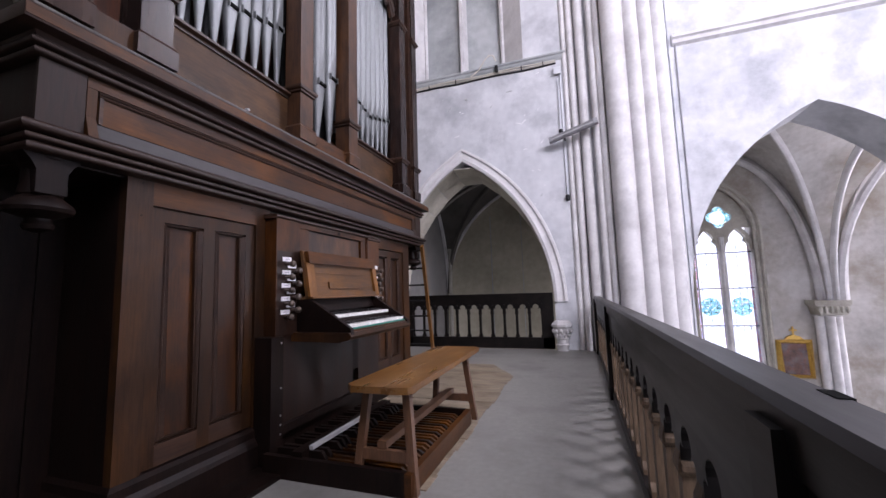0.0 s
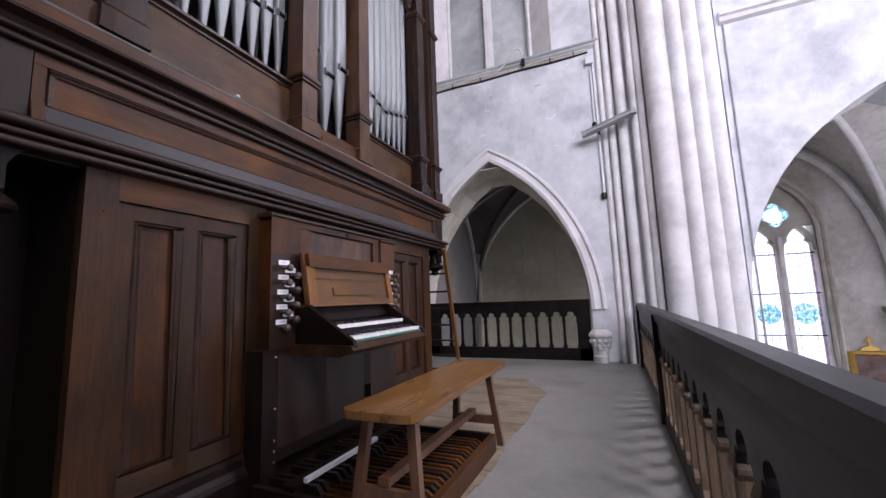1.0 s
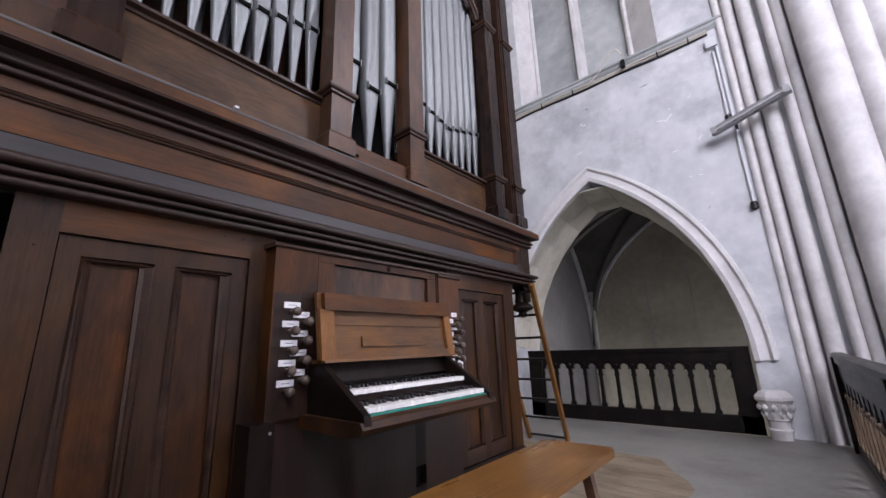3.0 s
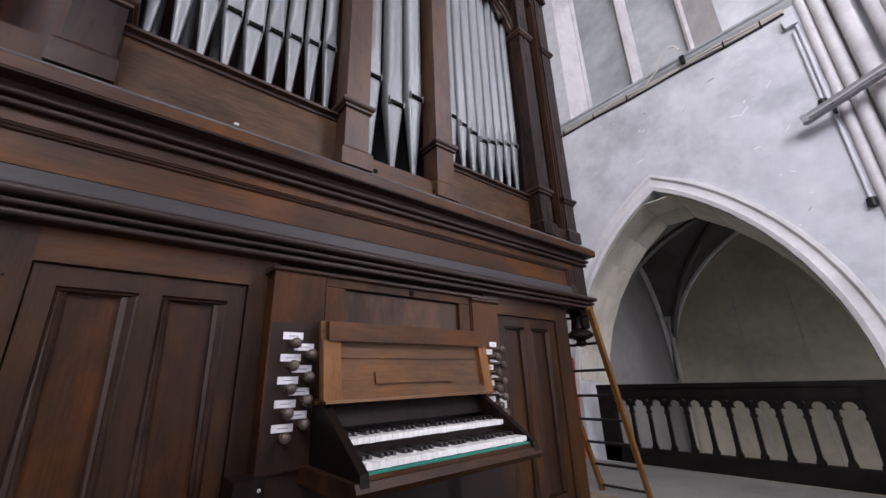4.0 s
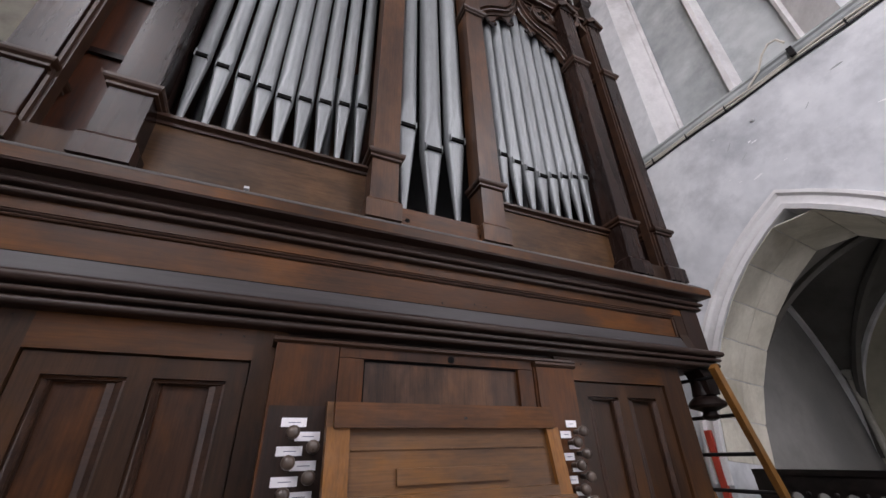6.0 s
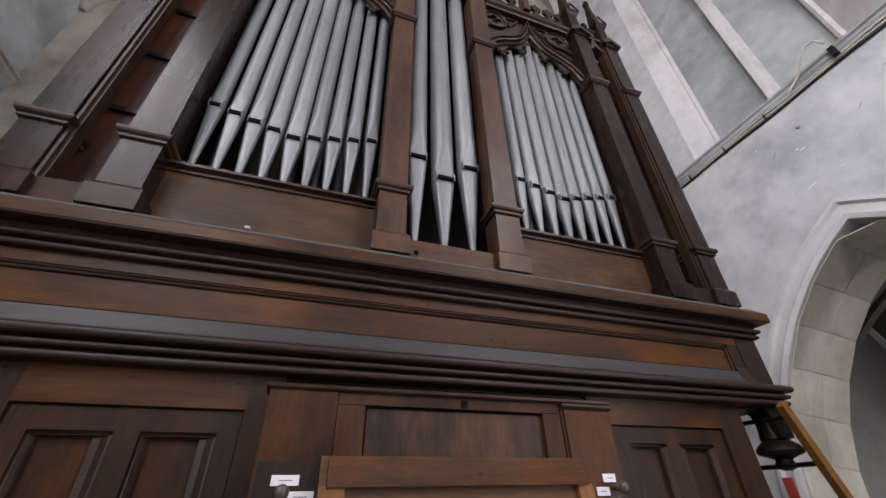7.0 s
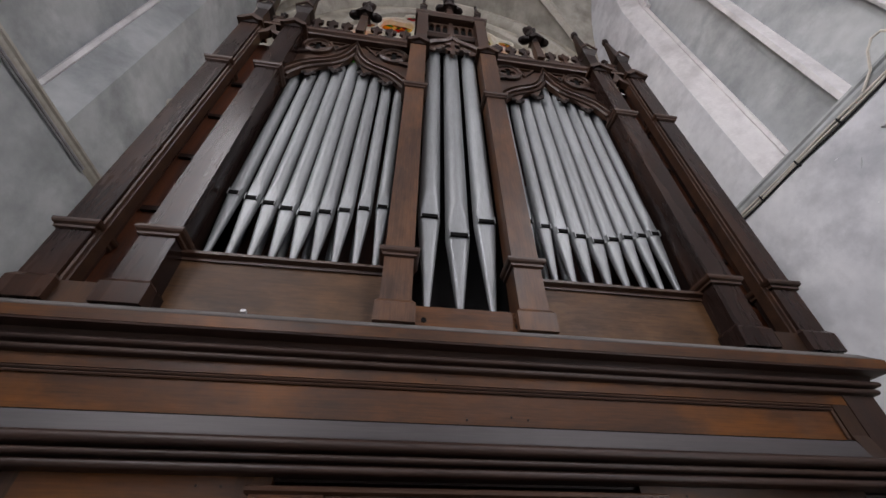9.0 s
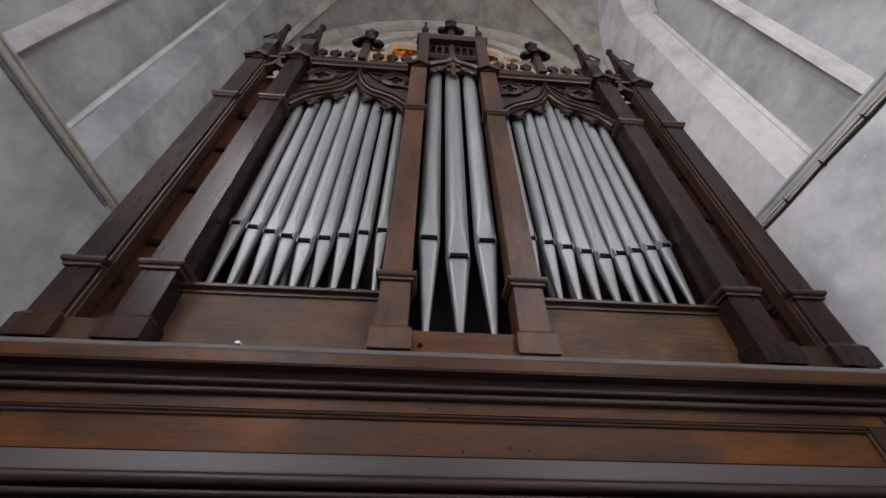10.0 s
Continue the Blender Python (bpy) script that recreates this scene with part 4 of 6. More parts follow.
def lower_case():
    half = 1.416
    y0, y1 = C - half, C + half
    back = -2.75
    # added near-black strip that darkens the floor along the plinth
    part("foot_board", box(FRONT + 0.05, -1.27, y0 - 0.04, 2.15, 0.0, 0.022), oak_dark, organ, "near-black board added along the plinth where the floor is dark", bevel=0.004)
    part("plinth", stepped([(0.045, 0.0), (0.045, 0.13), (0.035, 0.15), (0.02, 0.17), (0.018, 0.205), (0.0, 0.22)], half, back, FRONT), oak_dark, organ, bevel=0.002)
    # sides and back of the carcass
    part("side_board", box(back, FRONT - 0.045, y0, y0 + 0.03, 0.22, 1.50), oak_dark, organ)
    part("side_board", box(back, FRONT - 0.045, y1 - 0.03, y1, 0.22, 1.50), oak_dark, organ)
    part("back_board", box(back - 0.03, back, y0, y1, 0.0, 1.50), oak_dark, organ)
    # corner stiles, top rails
    st = 0.108
    for a, b in ((y0, y0 + st), (4.152, y1), (2.157, 2.26), (3.44, 3.54)):
        part("stile", box(FRONT - 0.045, FRONT, a, b, 0.22, 1.50), oak_up, organ, bevel=0.003)
    for a, b in ((y0 + st, 2.157), (3.54, 4.152)):
        part("top_rail", box(FRONT - 0.045, FRONT - 0.0, a, b, 1.352, 1.50), oak_long, organ, bevel=0.003)
        door = part("door", box(FRONT - 0.05, FRONT - 0.035, a + 0.003, b - 0.003, 0.225, 1.349), oak_up, organ, "panelled oak door")
        # rails and stiles of the door, and two sunk panels with beads
        m = (a + b) / 2
        sw, mw = (0.062, 0.064) if a < 2 else (0.076, 0.064)
        xf = FRONT - 0.013
        for p, q in ((a + 0.004, a + sw), (b - sw, b - 0.004), (m - mw / 2, m + mw / 2)):
            part("door_stile", box(FRONT - 0.04, xf, p, q, 0.226, 1.347), oak_up, door, bevel=0.003)
        for p, q in ((1.285, 1.346), (0.226, 0.315)):
            for u, v in ((a + sw, m - mw / 2), (m + mw / 2, b - sw)):
                part("door_rail", box(FRONT - 0.04, xf, u, v, p, q), oak_moulding if p < 1 else oak_up, door, bevel=0.003)
        for u, v in ((a + sw, m - mw / 2), (m + mw / 2, b - sw)):
            part("door_panel", box(FRONT - 0.045, FRONT - 0.032, u, v, 0.315, 1.285), oak_panel if a < 2 else oak_up, door, "sunk reddish oak door panel" if a < 2 else "sunk dark oak door panel")
            panel_frame(door, FRONT - 0.033, u + 0.014, v - 0.014, 0.329, 1.271, oak_moulding, 0.013, 0.022)
    # pegs
    for y, z in ((y0 + 0.06, 1.44), (2.05, 1.43), (2.12, 1.43), (y0 + 0.06, 1.30), (3.6, 1.43)):
        part("peg", turned([(0.004, 0.0), (0.004, 0.002)], (FRONT, y, z), "x", 8), oak_dark, organ)

    # console: breast panel, its cap, pilaster strips
    xa, xb = FRONT - 0.02, -1.425
    ca, cb = 2.225, 3.46
    part("console_side", box(xa, xb, ca, 2.428, 0.70, 1.40), oak_panel, organ, bevel=0.003)
    part("console_side", box(xa, xb, 3.247, cb, 0.70, 1.40), oak_panel, organ, bevel=0.003)
    part("breast_panel", box(xa, xb - 0.02, 2.42, 3.245, 0.90, 1.40), oak_middle, organ)
    part("breast_rail", box(xb - 0.02, xb - 0.003, 2.432, 3.242, 1.366, 1.40), oak_panel, organ, bevel=0.002)
    part("breast_stile", box(xb - 0.02, xb - 0.003, 2.432, 2.518, 1.05, 1.364), oak_panel, organ, bevel=0.002)
    part("breast_stile", box(xb - 0.02, xb - 0.003, 3.170, 3.242, 1.05, 1.364), oak_panel, organ, bevel=0.002)
    for p, q, u, v in ((2.518, 2.526, 1.05, 1.366), (2.526, 3.168, 1.358, 1.366)):
        part("groove_strip", box(xb - 0.02, xb - 0.0185, p, q, u, v), shade_black, organ)
    part("pilaster_strip", box(xb - 0.001, xb + 0.008, 3.256, 3.452, 0.93, 1.380), oak_panel, organ, bevel=0.003)
    part("pilaster_cap", prism([(xb + 0.001, 1.380), (xb + 0.012, 1.383), (xb + 0.019, 1.391), (xb + 0.019, 1.400), (xb + 0.001, 1.400)], "y", 3.248, 3.466), oak_moulding, organ)
    part("console_cap", prism([(xa, 1.4005), (xb + 0.002, 1.4005), (xb + 0.012, 1.407), (xb + 0.014, 1.416), (xb - 0.008, 1.423), (xa, 1.423)], "y", ca - 0.012, cb + 0.012), oak_moulding, organ)
    # the lock hole's shade as a near-black disc on the surface
    part("keyhole_plate", turned([(0.014, 0.0), (0.014, 0.003)], (xb - 0.004, 2.86, 1.383), "x", 12), shade_black, organ, "near-black disc standing for the shaded lock hole")
    # knee panel with its square hole, flanked by the screwed box
    for p, q, a, b in ((2.25, 3.06, 0.20, 0.70), (3.14, 3.46, 0.20, 0.70), (3.06, 3.14, 0.36, 0.70), (3.06, 3.14, 0.20, 0.265)):
        part("knee_board", box(-1.47, -1.44, p, q, a, b), oak_plain if q - p > 0.2 else oak_dark, organ)
    # near-black sheet giving the square hole its shade
    part("hole_back", box(-1.50, -1.475, 3.04, 3.16, 0.25, 0.38), shade_black, organ)
    bx = part("cheek_box", box(-1.50, -1.385, 2.155, 2.25, 0.0, 0.705), oak_dark, organ, bevel=0.004)
    for z in (0.17, 0.22, 0.27, 0.42, 0.67):
        part("screw", turned([(0.006, 0), (0.006, 0.002), (0.003, 0.003)], (-1.385, 2.232, z), "x", 8), screw_metal, bx)
    part("knee_rail", box(-1.44, -1.405, 2.25, 3.46, 0.155, 0.20), oak_dark, organ, bevel=0.004)

    # frieze: lower cornice, sloping band, long panel, upper cornice
    hf, xf, bk, F = 1.722, -1.487, -2.75, C - 0.012

    def roll(d, z, r, n=6):
        return [(d + r * math.cos(q), z + r * math.sin(q)) for q in [-math.pi / 2 + math.pi * k / n for k in range(n + 1)]]
    lower = [(-0.04, 1.456), (0.0, 1.457)] + roll(0.012, 1.472, 0.014) + [(0.008, 1.489)] + roll(0.024, 1.502, 0.011) + [(0.014, 1.516)] + roll(0.036, 1.536, 0.017) + [(0.034, 1.5555), (-0.02, 1.556)]
    part("lower_cornice", stepped(lower, hf, bk, xf, F), oak_cornice, organ, "dark moulded lower cornice", smooth=True)
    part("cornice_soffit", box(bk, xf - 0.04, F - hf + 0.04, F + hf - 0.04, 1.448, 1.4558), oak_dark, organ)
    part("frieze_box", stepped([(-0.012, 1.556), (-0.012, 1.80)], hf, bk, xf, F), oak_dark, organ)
    sa, sb = F - hf + 0.145, F + hf - 0.15
    part("frieze_band", prism([(xf - 0.011, 1.557), (xf + 0.030, 1.557), (xf + 0.027, 1.563), (xf + 0.0075, 1.6165), (xf - 0.011, 1.6168)], "y", 1.325, 4.364), oak_band, organ, "dark band under the frieze, sky reflection tinted into its oak")
    pa, pb = 1.332, 4.357
    # the joint's shadow line, laid on as a near-black strip
    part("frieze_groove", box(xf - 0.0115, xf + 0.0062, 1.3255, 4.3635, 1.6172, 1.6208), shade_black, organ, "near-black strip for the shaded joint over the band")
    part("frieze_panel", box(xf - 0.011, xf - 0.005, pa, pb, 1.624, 1.731), oak_long, organ, "long reddish oak frieze panel")
    part("frieze_rail", box(xf - 0.011, xf + 0.002, sa, sb, 1.757, 1.80), oak_long, organ, bevel=0.002)
    stile = [(xf - 0.011, 1.557), (xf + 0.028, 1.557), (xf + 0.025, 1.565), (xf + 0.003, 1.64), (xf + 0.002, 1.755), (xf - 0.011, 1.755)]
    for a, b in ((sa, 1.3245), (4.3645, sb)):
        part("frieze_stile", prism(stile, "y", a, b), oak_up, organ)
    for z in (1.7345, 1.7470):
        part("frieze_bead", prism([(xf - 0.010, z - 0.0025), (xf + 0.002, z - 0.0025), (xf + 0.005, z + 0.002), (xf + 0.002, z + 0.0065), (xf - 0.010, z + 0.0065)], "y", pa, pb), oak_moulding, organ)
    for y in (pa + 0.008, pb - 0.008):
        part("frieze_bead", box(xf - 0.010, xf + 0.003, y - 0.007, y + 0.007, 1.6245, 1.731), oak_moulding, organ, bevel=0.003)
    for a, b in ((F - hf, sa - 0.004), (sb + 0.004, F + hf)):
        part("frieze_end", box(xf - 0.011, xf + 0.004, a, b, 1.557, 1.80), oak_plain, organ, "dark corner board of the frieze", bevel=0.003)
    upper = [(-0.03, 1.795), (0.004, 1.797)] + roll(0.012, 1.812, 0.013) + [(0.012, 1.8265)] + roll(0.026, 1.841, 0.012) + [(0.018, 1.855), (0.022, 1.866), (0.030, 1.874), (0.068, 1.877), (0.078, 1.880), (0.080, 1.886), (0.080, 1.929), (0.075, 1.936), (0.026, 1.975), (-0.012, 1.998), (-0.05, 2.004)]
    part("upper_cornice", stepped(upper, hf, bk, xf, F), oak_cornice, organ, "heavy moulded oak cornice", smooth=True)
    part("cornice_fascia", box(xf + 0.077, xf + 0.0825, F - hf - 0.078, F + hf + 0.078, 1.887, 1.928), oak_long, organ)
    part("dusty_ledge", prism([(xf + 0.074, 1.9385), (xf + 0.027, 1.9765), (xf - 0.012, 1.9998), (xf - 0.012, 1.997), (xf + 0.026, 1.973), (xf + 0.073, 1.9345)], "y", F - hf - 0.05, F + hf + 0.05), dust, organ, "grey dust on the cornice ledge")
    part("paint_chip", box(-1.468, -1.448, 2.012, 2.030, 1.980, 1.990), white_paint, organ)
    for y, z in ((2.75, 1.775), (3.02, 1.655), (3.08, 1.648), (2.86, 1.640)):
        part("wood_knot", turned([(0.005, 0.0), (0.004, 0.0015)], (xf - 0.0052 if z < 1.75 else xf + 0.0015, y, z), "x", 9), oak_dark, organ)
    # turned pendants under the corners, each on a shaped bracket
    for s in (-1, 1):
        yp = C + s * 1.665
        pd = part("pendant", turned([(0.07, 1.456), (0.07, 1.448), (0.056, 1.44), (0.052, 1.42), (0.056, 1.36), (0.062, 1.32), (0.058, 1.315), (0.07, 1.305), (0.092, 1.285), (0.098, 1.27), (0.092, 1.257), (0.06, 1.245), (0.036, 1.235), (0.036, 1.225), (0.045, 1.212), (0.040, 1.198), (0.015, 1.188)], (-1.565, yp, 0), seg=20), oak_dark, organ, "turned dark oak pendant", smooth=True)
        part("bracket", prism([(yp - 0.085, 1.456), (yp + 0.085, 1.456), (yp + 0.06, 1.43), (yp + 0.045, 1.40), (yp + 0.045, 1.32), (yp - 0.045, 1.32), (yp - 0.045, 1.40), (yp - 0.06, 1.43)], "x", -1.60, -1.50), oak_dark, pd)


def pilaster(y, w, xf, ztop, rings, base=True, depth=0.13, name="pilaster", mat=oak_pilaster):
    p = part(name, box(xf - depth, xf, y - w / 2, y + w / 2, 2.004, ztop), mat, organ, bevel=0.004)
    if base:
        part("pedestal", lofted([[(xf - depth - 0.01, y - q, z), (xf + q - w / 2, y - q, z), (xf + q - w / 2, y + q, z), (xf - depth - 0.01, y + q, z)] for q, z in ((w / 2 + 0.018, 2.004), (w / 2 + 0.018, 2.095), (w / 2 + 0.003, 2.115))]), mat, p)
    for z in rings:
        prof = ((0.002, -0.035), (0.012, -0.03), (0.012, -0.018), (0.022, -0.01), (0.026, 0.0), (0.026, 0.012), (0.004, 0.022))
        part("ring_moulding", lofted([[(xf - depth - 0.005, y - w / 2 - d, z + h), (xf + d, y - w / 2 - d, z + h), (xf + d, y + w / 2 + d, z + h), (xf - depth - 0.005, y + w / 2 + d, z + h)] for d, h in prof]), oak_moulding, p)
    return p


def gable_cap(y, w, xf, z, parent, depth=0.15):
    """A little gabled head on a pilaster."""
    h = 0.09
    pts = [(y - w / 2 - 0.03, z), (y - w / 2 - 0.03, z + 0.03), (y, z + 0.03 + h), (y + w / 2 + 0.03, z + 0.03), (y + w / 2 + 0.03, z), (y + w / 2, z), (y, z + h * 0.7), (y - w / 2, z)]
    part("gable", prism(pts, "x", xf - depth, xf + 0.03), oak_moulding, parent)
    part("gable_block", prism([(y - w / 2, z - 0.01), (y + w / 2, z - 0.01), (y, z + h * 0.75)], "x", xf - depth, xf + 0.008), oak_dark, parent)


def pinnacle(y, x, z, h, parent, r=0.05):
    """A tapered square spirelet with a knob."""
    rings = []
    for q, t in ((r, 0), (r, 0.10 * h), (r * 0.92, 0.12 * h), (r * 0.92, 0.33 * h), (r * 1.12, 0.35 * h), (r * 1.38, 0.385 * h), (r * 1.38, 0.42 * h), (r * 1.0, 0.45 * h), (r * 0.80, 0.47 * h), (r * 0.36, 0.86 * h), (r * 0.36, 0.88 * h)):
        rings.append([(x - q, y - q, z + t), (x + q, y - q, z + t), (x + q, y + q, z + t), (x - q, y + q, z + t)])
    p = part("pinnacle", lofted(rings), oak_dark, parent)
    for d in (-1, 1):
        gable = [(-r * 1.45, 0.40 * h), (-r * 1.45, 0.425 * h), (0, 0.53 * h), (r * 1.45, 0.425 * h), (r * 1.45, 0.40 * h), (0, 0.495 * h)]
        part("gablet", prism([(y + u, z + w) for u, w in gable], "x", x + d * r * 1.3, x + d * r * 1.55), oak_moulding, p)
    part("knob", turned([(r * 0.28, 0), (r * 0.62, 0.03 * h), (r * 0.66, 0.07 * h), (r * 0.3, 0.12 * h)], (x, y, z + 0.87 * h), seg=8), oak_dark, p)
    return p


def poppy_head(y, x, z, s, parent, stalk=0.25):
    """A cross-shaped carved finial on a stalk."""
    p = part("finial_stalk", lofted([[(x - q, y - q, zz), (x + q, y - q, zz), (x + q, y + q, zz), (x - q, y + q, zz)] for q, zz in ((0.035, z), (0.03, z + stalk), (0.05, z + stalk + 0.02))]), oak_moulding, parent)
    z0 = z + stalk + 0.02
    u = s * 0.40
    for dy, dz, ang in ((-0.85, 0.45, math.pi / 2), (0.85, 0.45, -math.pi / 2), (0, 2.45, 0.0)):
        # a petal: three swelling lobes, the middle one longest
        for off, ln_, wd in ((0.0, 1.0, 0.40), (0.55, 0.72, 0.30), (-0.55, 0.72, 0.30)):
            rings = []
            for q, k in ((-0.75, 0.35), (-0.35, 0.85), (0.1, 1.0), (0.5, 0.92), (0.82, 0.6), (0.96, 0.2)):
                ring = []
                for j in range(8):
                    g = 2 * math.pi * j / 8
                    px, py = k * u * 1.1 * math.cos(g), k * wd * s * math.sin(g)
                    pz = q * ln_ * s * (0.72 if dy else 1.75)
                    ry = py * math.cos(off) - pz * math.sin(off)
                    rz = py * math.sin(off) + pz * math.cos(off)
                    ring.append((x + px, y + dy * s + ry * math.cos(ang) - rz * math.sin(ang), z0 + dz * s + ry * math.sin(ang) + rz * math.cos(ang)))
                rings.append(ring)
            part("carved_petal", lofted(rings), oak_dark, p, smooth=True)
    part("carved_heart", turned([(0.1 * s, -0.5 * s), (0.42 * s, -0.2 * s), (0.5 * s, 0.15 * s), (0.3 * s, 0.5 * s)], (x, y, z0 + 0.5 * s), seg=8), oak_dark, p, smooth=True)
    chevron = [(y - s * 0.75, z0 - s * 0.35), (y - s * 0.45, z0 - s * 0.35), (y, z0 + s * 0.10), (y + s * 0.45, z0 - s * 0.35), (y + s * 0.75, z0 - s * 0.35), (y + s * 0.3, z0 + s * 0.45), (y, z0 + s * 0.75), (y - s * 0.3, z0 + s * 0.45)]
    part("carved_chevron", prism(chevron, "x", x + u * 0.5, x + u * 1.9), oak_dark, p, bevel=0.004)
    return p


def pipe(y, x, toe, mouth, top, r, k):
    """A front pipe: cone foot, slit mouth with pressed leaf-shaped upper lip, body."""
    seg = 28
    bm = bmesh.new()
    leaf = 3.4 * r
    heights = [toe, toe + 0.01, mouth - 0.012, mouth - 0.006, mouth + 0.006] + [mouth + 0.006 + leaf * q for q in (0.15, 0.3, 0.45, 0.6, 0.75, 0.88, 1.0)] + [mouth + leaf + 0.05, top]
    rings = []
    for h in heights:
        if h < mouth:
            q = (h - toe) / (mouth - toe)
            rr = 0.011 + (r - 0.011) * q
        else:
            rr = r
        ring = []
        for i in range(seg):
            a = 2 * math.pi * i / seg
            u, w = rr * math.cos(a), rr * math.sin(a)
            if h >= mouth + 0.006 and h <= mouth + 0.006 + leaf:
                q = (h - mouth - 0.006) / leaf
                half = r * 0.78 * math.sqrt(max(0.0, 1 - max(q, 0.0) ** 1.8))
                if u > 0 and abs(w) < half:
                    u = min(u, math.sqrt(max(0.0, r * r - half * half)) + 0.0)
            if mouth - 0.03 < h < mouth and u > 0 and abs(w) < r * 0.8:
                u = min(u, r * 0.66)
            ring.append(bm.verts.new((x + u, y + w, h)))
        rings.append(ring)
    for a, b in zip(rings, rings[1:]):
        for i in range(seg):
            bm.faces.new((a[i], a[(i + 1) % seg], b[(i + 1) % seg], b[i]))
    bm.faces.new(rings[0])
    bm.faces.new(rings[-1])
    p = part("front_pipe", bm, pipe_metal, organ, "dull grey tin organ pipe" if k == 0 else "", smooth=True)
    # near-black block for the shade inside the mouth
    part("mouth_slit", box(x + r * 0.3, x + r * 0.86, y - r * 0.74, y + r * 0.74, mouth - 0.012, mouth + 0.0115), shade_black, p)
    for s in (-1, 1):
        part("ear", box(x + r * 0.35, x + r * 0.98, y + s * r * 0.76 - 0.002, y + s * r * 0.76 + 0.002, mouth - 0.02, mouth + 0.028), pipe_metal, p)
    return p


def ogee_points(ya, yb, z0, za):
    """An ogee arch from ya up to its point and down to yb."""
    m, h = (ya + yb) / 2, za - z0
    half = [(0.0, 0.0), (0.10, 0.14), (0.22, 0.255), (0.36, 0.34), (0.50, 0.40), (0.64, 0.46), (0.76, 0.54), (0.86, 0.655), (0.94, 0.80), (1.0, 1.0)]
    left = [(ya + (m - ya) * u, z0 + h * w) for u, w in half]
    return left + [(2 * m - y, z) for y, z in left[-2::-1]]


def screen(ya, yb, z0, za, zr, x):
    """Pierced head of a side bay: ogee, cusps, spandrel foils, rail and cresting."""
    pts = ogee_points(ya, yb, z0, za)
    s = part("ogee_arch", sweep([(x, y, z) for y, z in pts], [(-0.036, -0.03), (-0.036, 0.012), (-0.026, 0.022), (-0.018, 0.006), (-0.008, 0.006), (-0.002, 0.032), (0.008, 0.036), (0.014, 0.012), (0.024, 0.012), (0.03, 0.042), (0.04, 0.036), (0.04, -0.03)], (1, 0, 0)), oak_moulding, organ, "carved ogee arch")
    m = (ya + yb) / 2
    # fretted board under the arch, with lobes
    n = len(pts)
    edge = []
    for i in range(n * 4 - 3):
        a, b = pts[i // 4], pts[min(n - 1, i // 4 + 1)]
        q = (i % 4) / 4
        y, z = a[0] + (b[0] - a[0]) * q, a[1] + (b[1] - a[1]) * q
        t = i / (n * 4 - 4)
        dip = 0.038 + 0.075 * abs(math.cos(t * math.pi * 6)) ** 2.6
        mid = 1 - abs(2 * t - 1)
        edge.append((y, z - dip - 0.03 * mid ** 3))
    outline = [(y, z - 0.01) for y, z in pts] + edge[::-1]
    part("fretted_board", prism(outline, "x", x - 0.02, x - 0.002), oak_moulding, s)
    for t in (1 / 6, 2 / 6, 4 / 6, 5 / 6):
        i = int(t * (len(edge) - 1))
        y, z = edge[i]
        for dy, dz, r in ((0, -0.026, 0.026), (-0.034, 0.004, 0.021), (0.034, 0.004, 0.021)):
            part("cusp_lobe", turned([(r * 0.5, -0.012), (r, -0.006), (r, 0.006), (r * 0.5, 0.012)], (x - 0.008, y + dy, z + dz), "x", 10), oak_dark, s)
    # board over the arch; a near-black sheet stands for the case's inner shade
    top = [(y, z + 0.012) for y, z in pts] + [(yb, zr + 0.01), (ya, zr + 0.01)]
    part("spandrel_board", prism(top, "x", x - 0.034, x - 0.024), oak_moulding, s)
    part("screen_back", box(x - 0.20, x - 0.19, ya, yb, z0 - 0.1, zr + 0.05), shade_black, s)
    # spandrels with a pierced circle each
    for q in (-1, 1):
        yc = m + q * (yb - ya) * 0.35
        zc = zr - 0.13
        r = 0.108
        part("spandrel_ring", sweep([(x - 0.01, a, b) for a, b in circle(yc, zc, r, 24)], [(-0.016, -0.015), (-0.016, 0.012), (-0.004, 0.02), (0.004, 0.008), (0.016, 0.016), (0.016, -0.015)], (1, 0, 0), closed=True), oak_moulding, s)
        four = []
        for k in range(40):
            a = 2 * math.pi * k / 40
            d = 0.024 + 0.046 * abs(math.cos(2 * a)) ** 0.55
            four.append((yc + d * math.cos(a), zc + d * math.sin(a)))
        part("foil_plate", prism(keyhole(circle(yc, zc, r - 0.008, 24), four), "x", x - 0.016, x - 0.004), oak_moulding, s)
        # near-black disc painting the shade behind the pierced foil
        part("foil_hollow", turned([(r - 0.012, 0.0), (r - 0.012, 0.003)], (x - 0.0235, yc, zc), "x", 20), shade_black, s)
        # a small trefoil between ring and point, its pierced shade as near-black discs
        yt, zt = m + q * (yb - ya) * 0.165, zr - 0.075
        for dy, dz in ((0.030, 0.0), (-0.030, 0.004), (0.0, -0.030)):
            part("trefoil_hollow", turned([(0.023, 0.0), (0.023, 0.003)], (x - 0.0235, yt + dy, zt + dz), "x", 12), shade_black, s)
        part("trefoil_edge", sweep([(x - 0.016, yt - 0.075, zr - 0.02), (x - 0.016, yt + 0.075, zr - 0.02), (x - 0.016, yt + q * 0.02, zr - 0.15)], [(-0.007, -0.008), (-0.007, 0.01), (0.007, 0.01), (0.007, -0.008)], (1, 0, 0), closed=True), oak_moulding, s)
        part("spandrel_web", prism([(yc - q * 0.02, zc - 0.10), (yc + q * (yb - ya) * 0.16, zc - 0.16), (yc + q * (yb - ya) * 0.16, zc - 0.09)], "x", x - 0.02, x), oak_cornice, s)
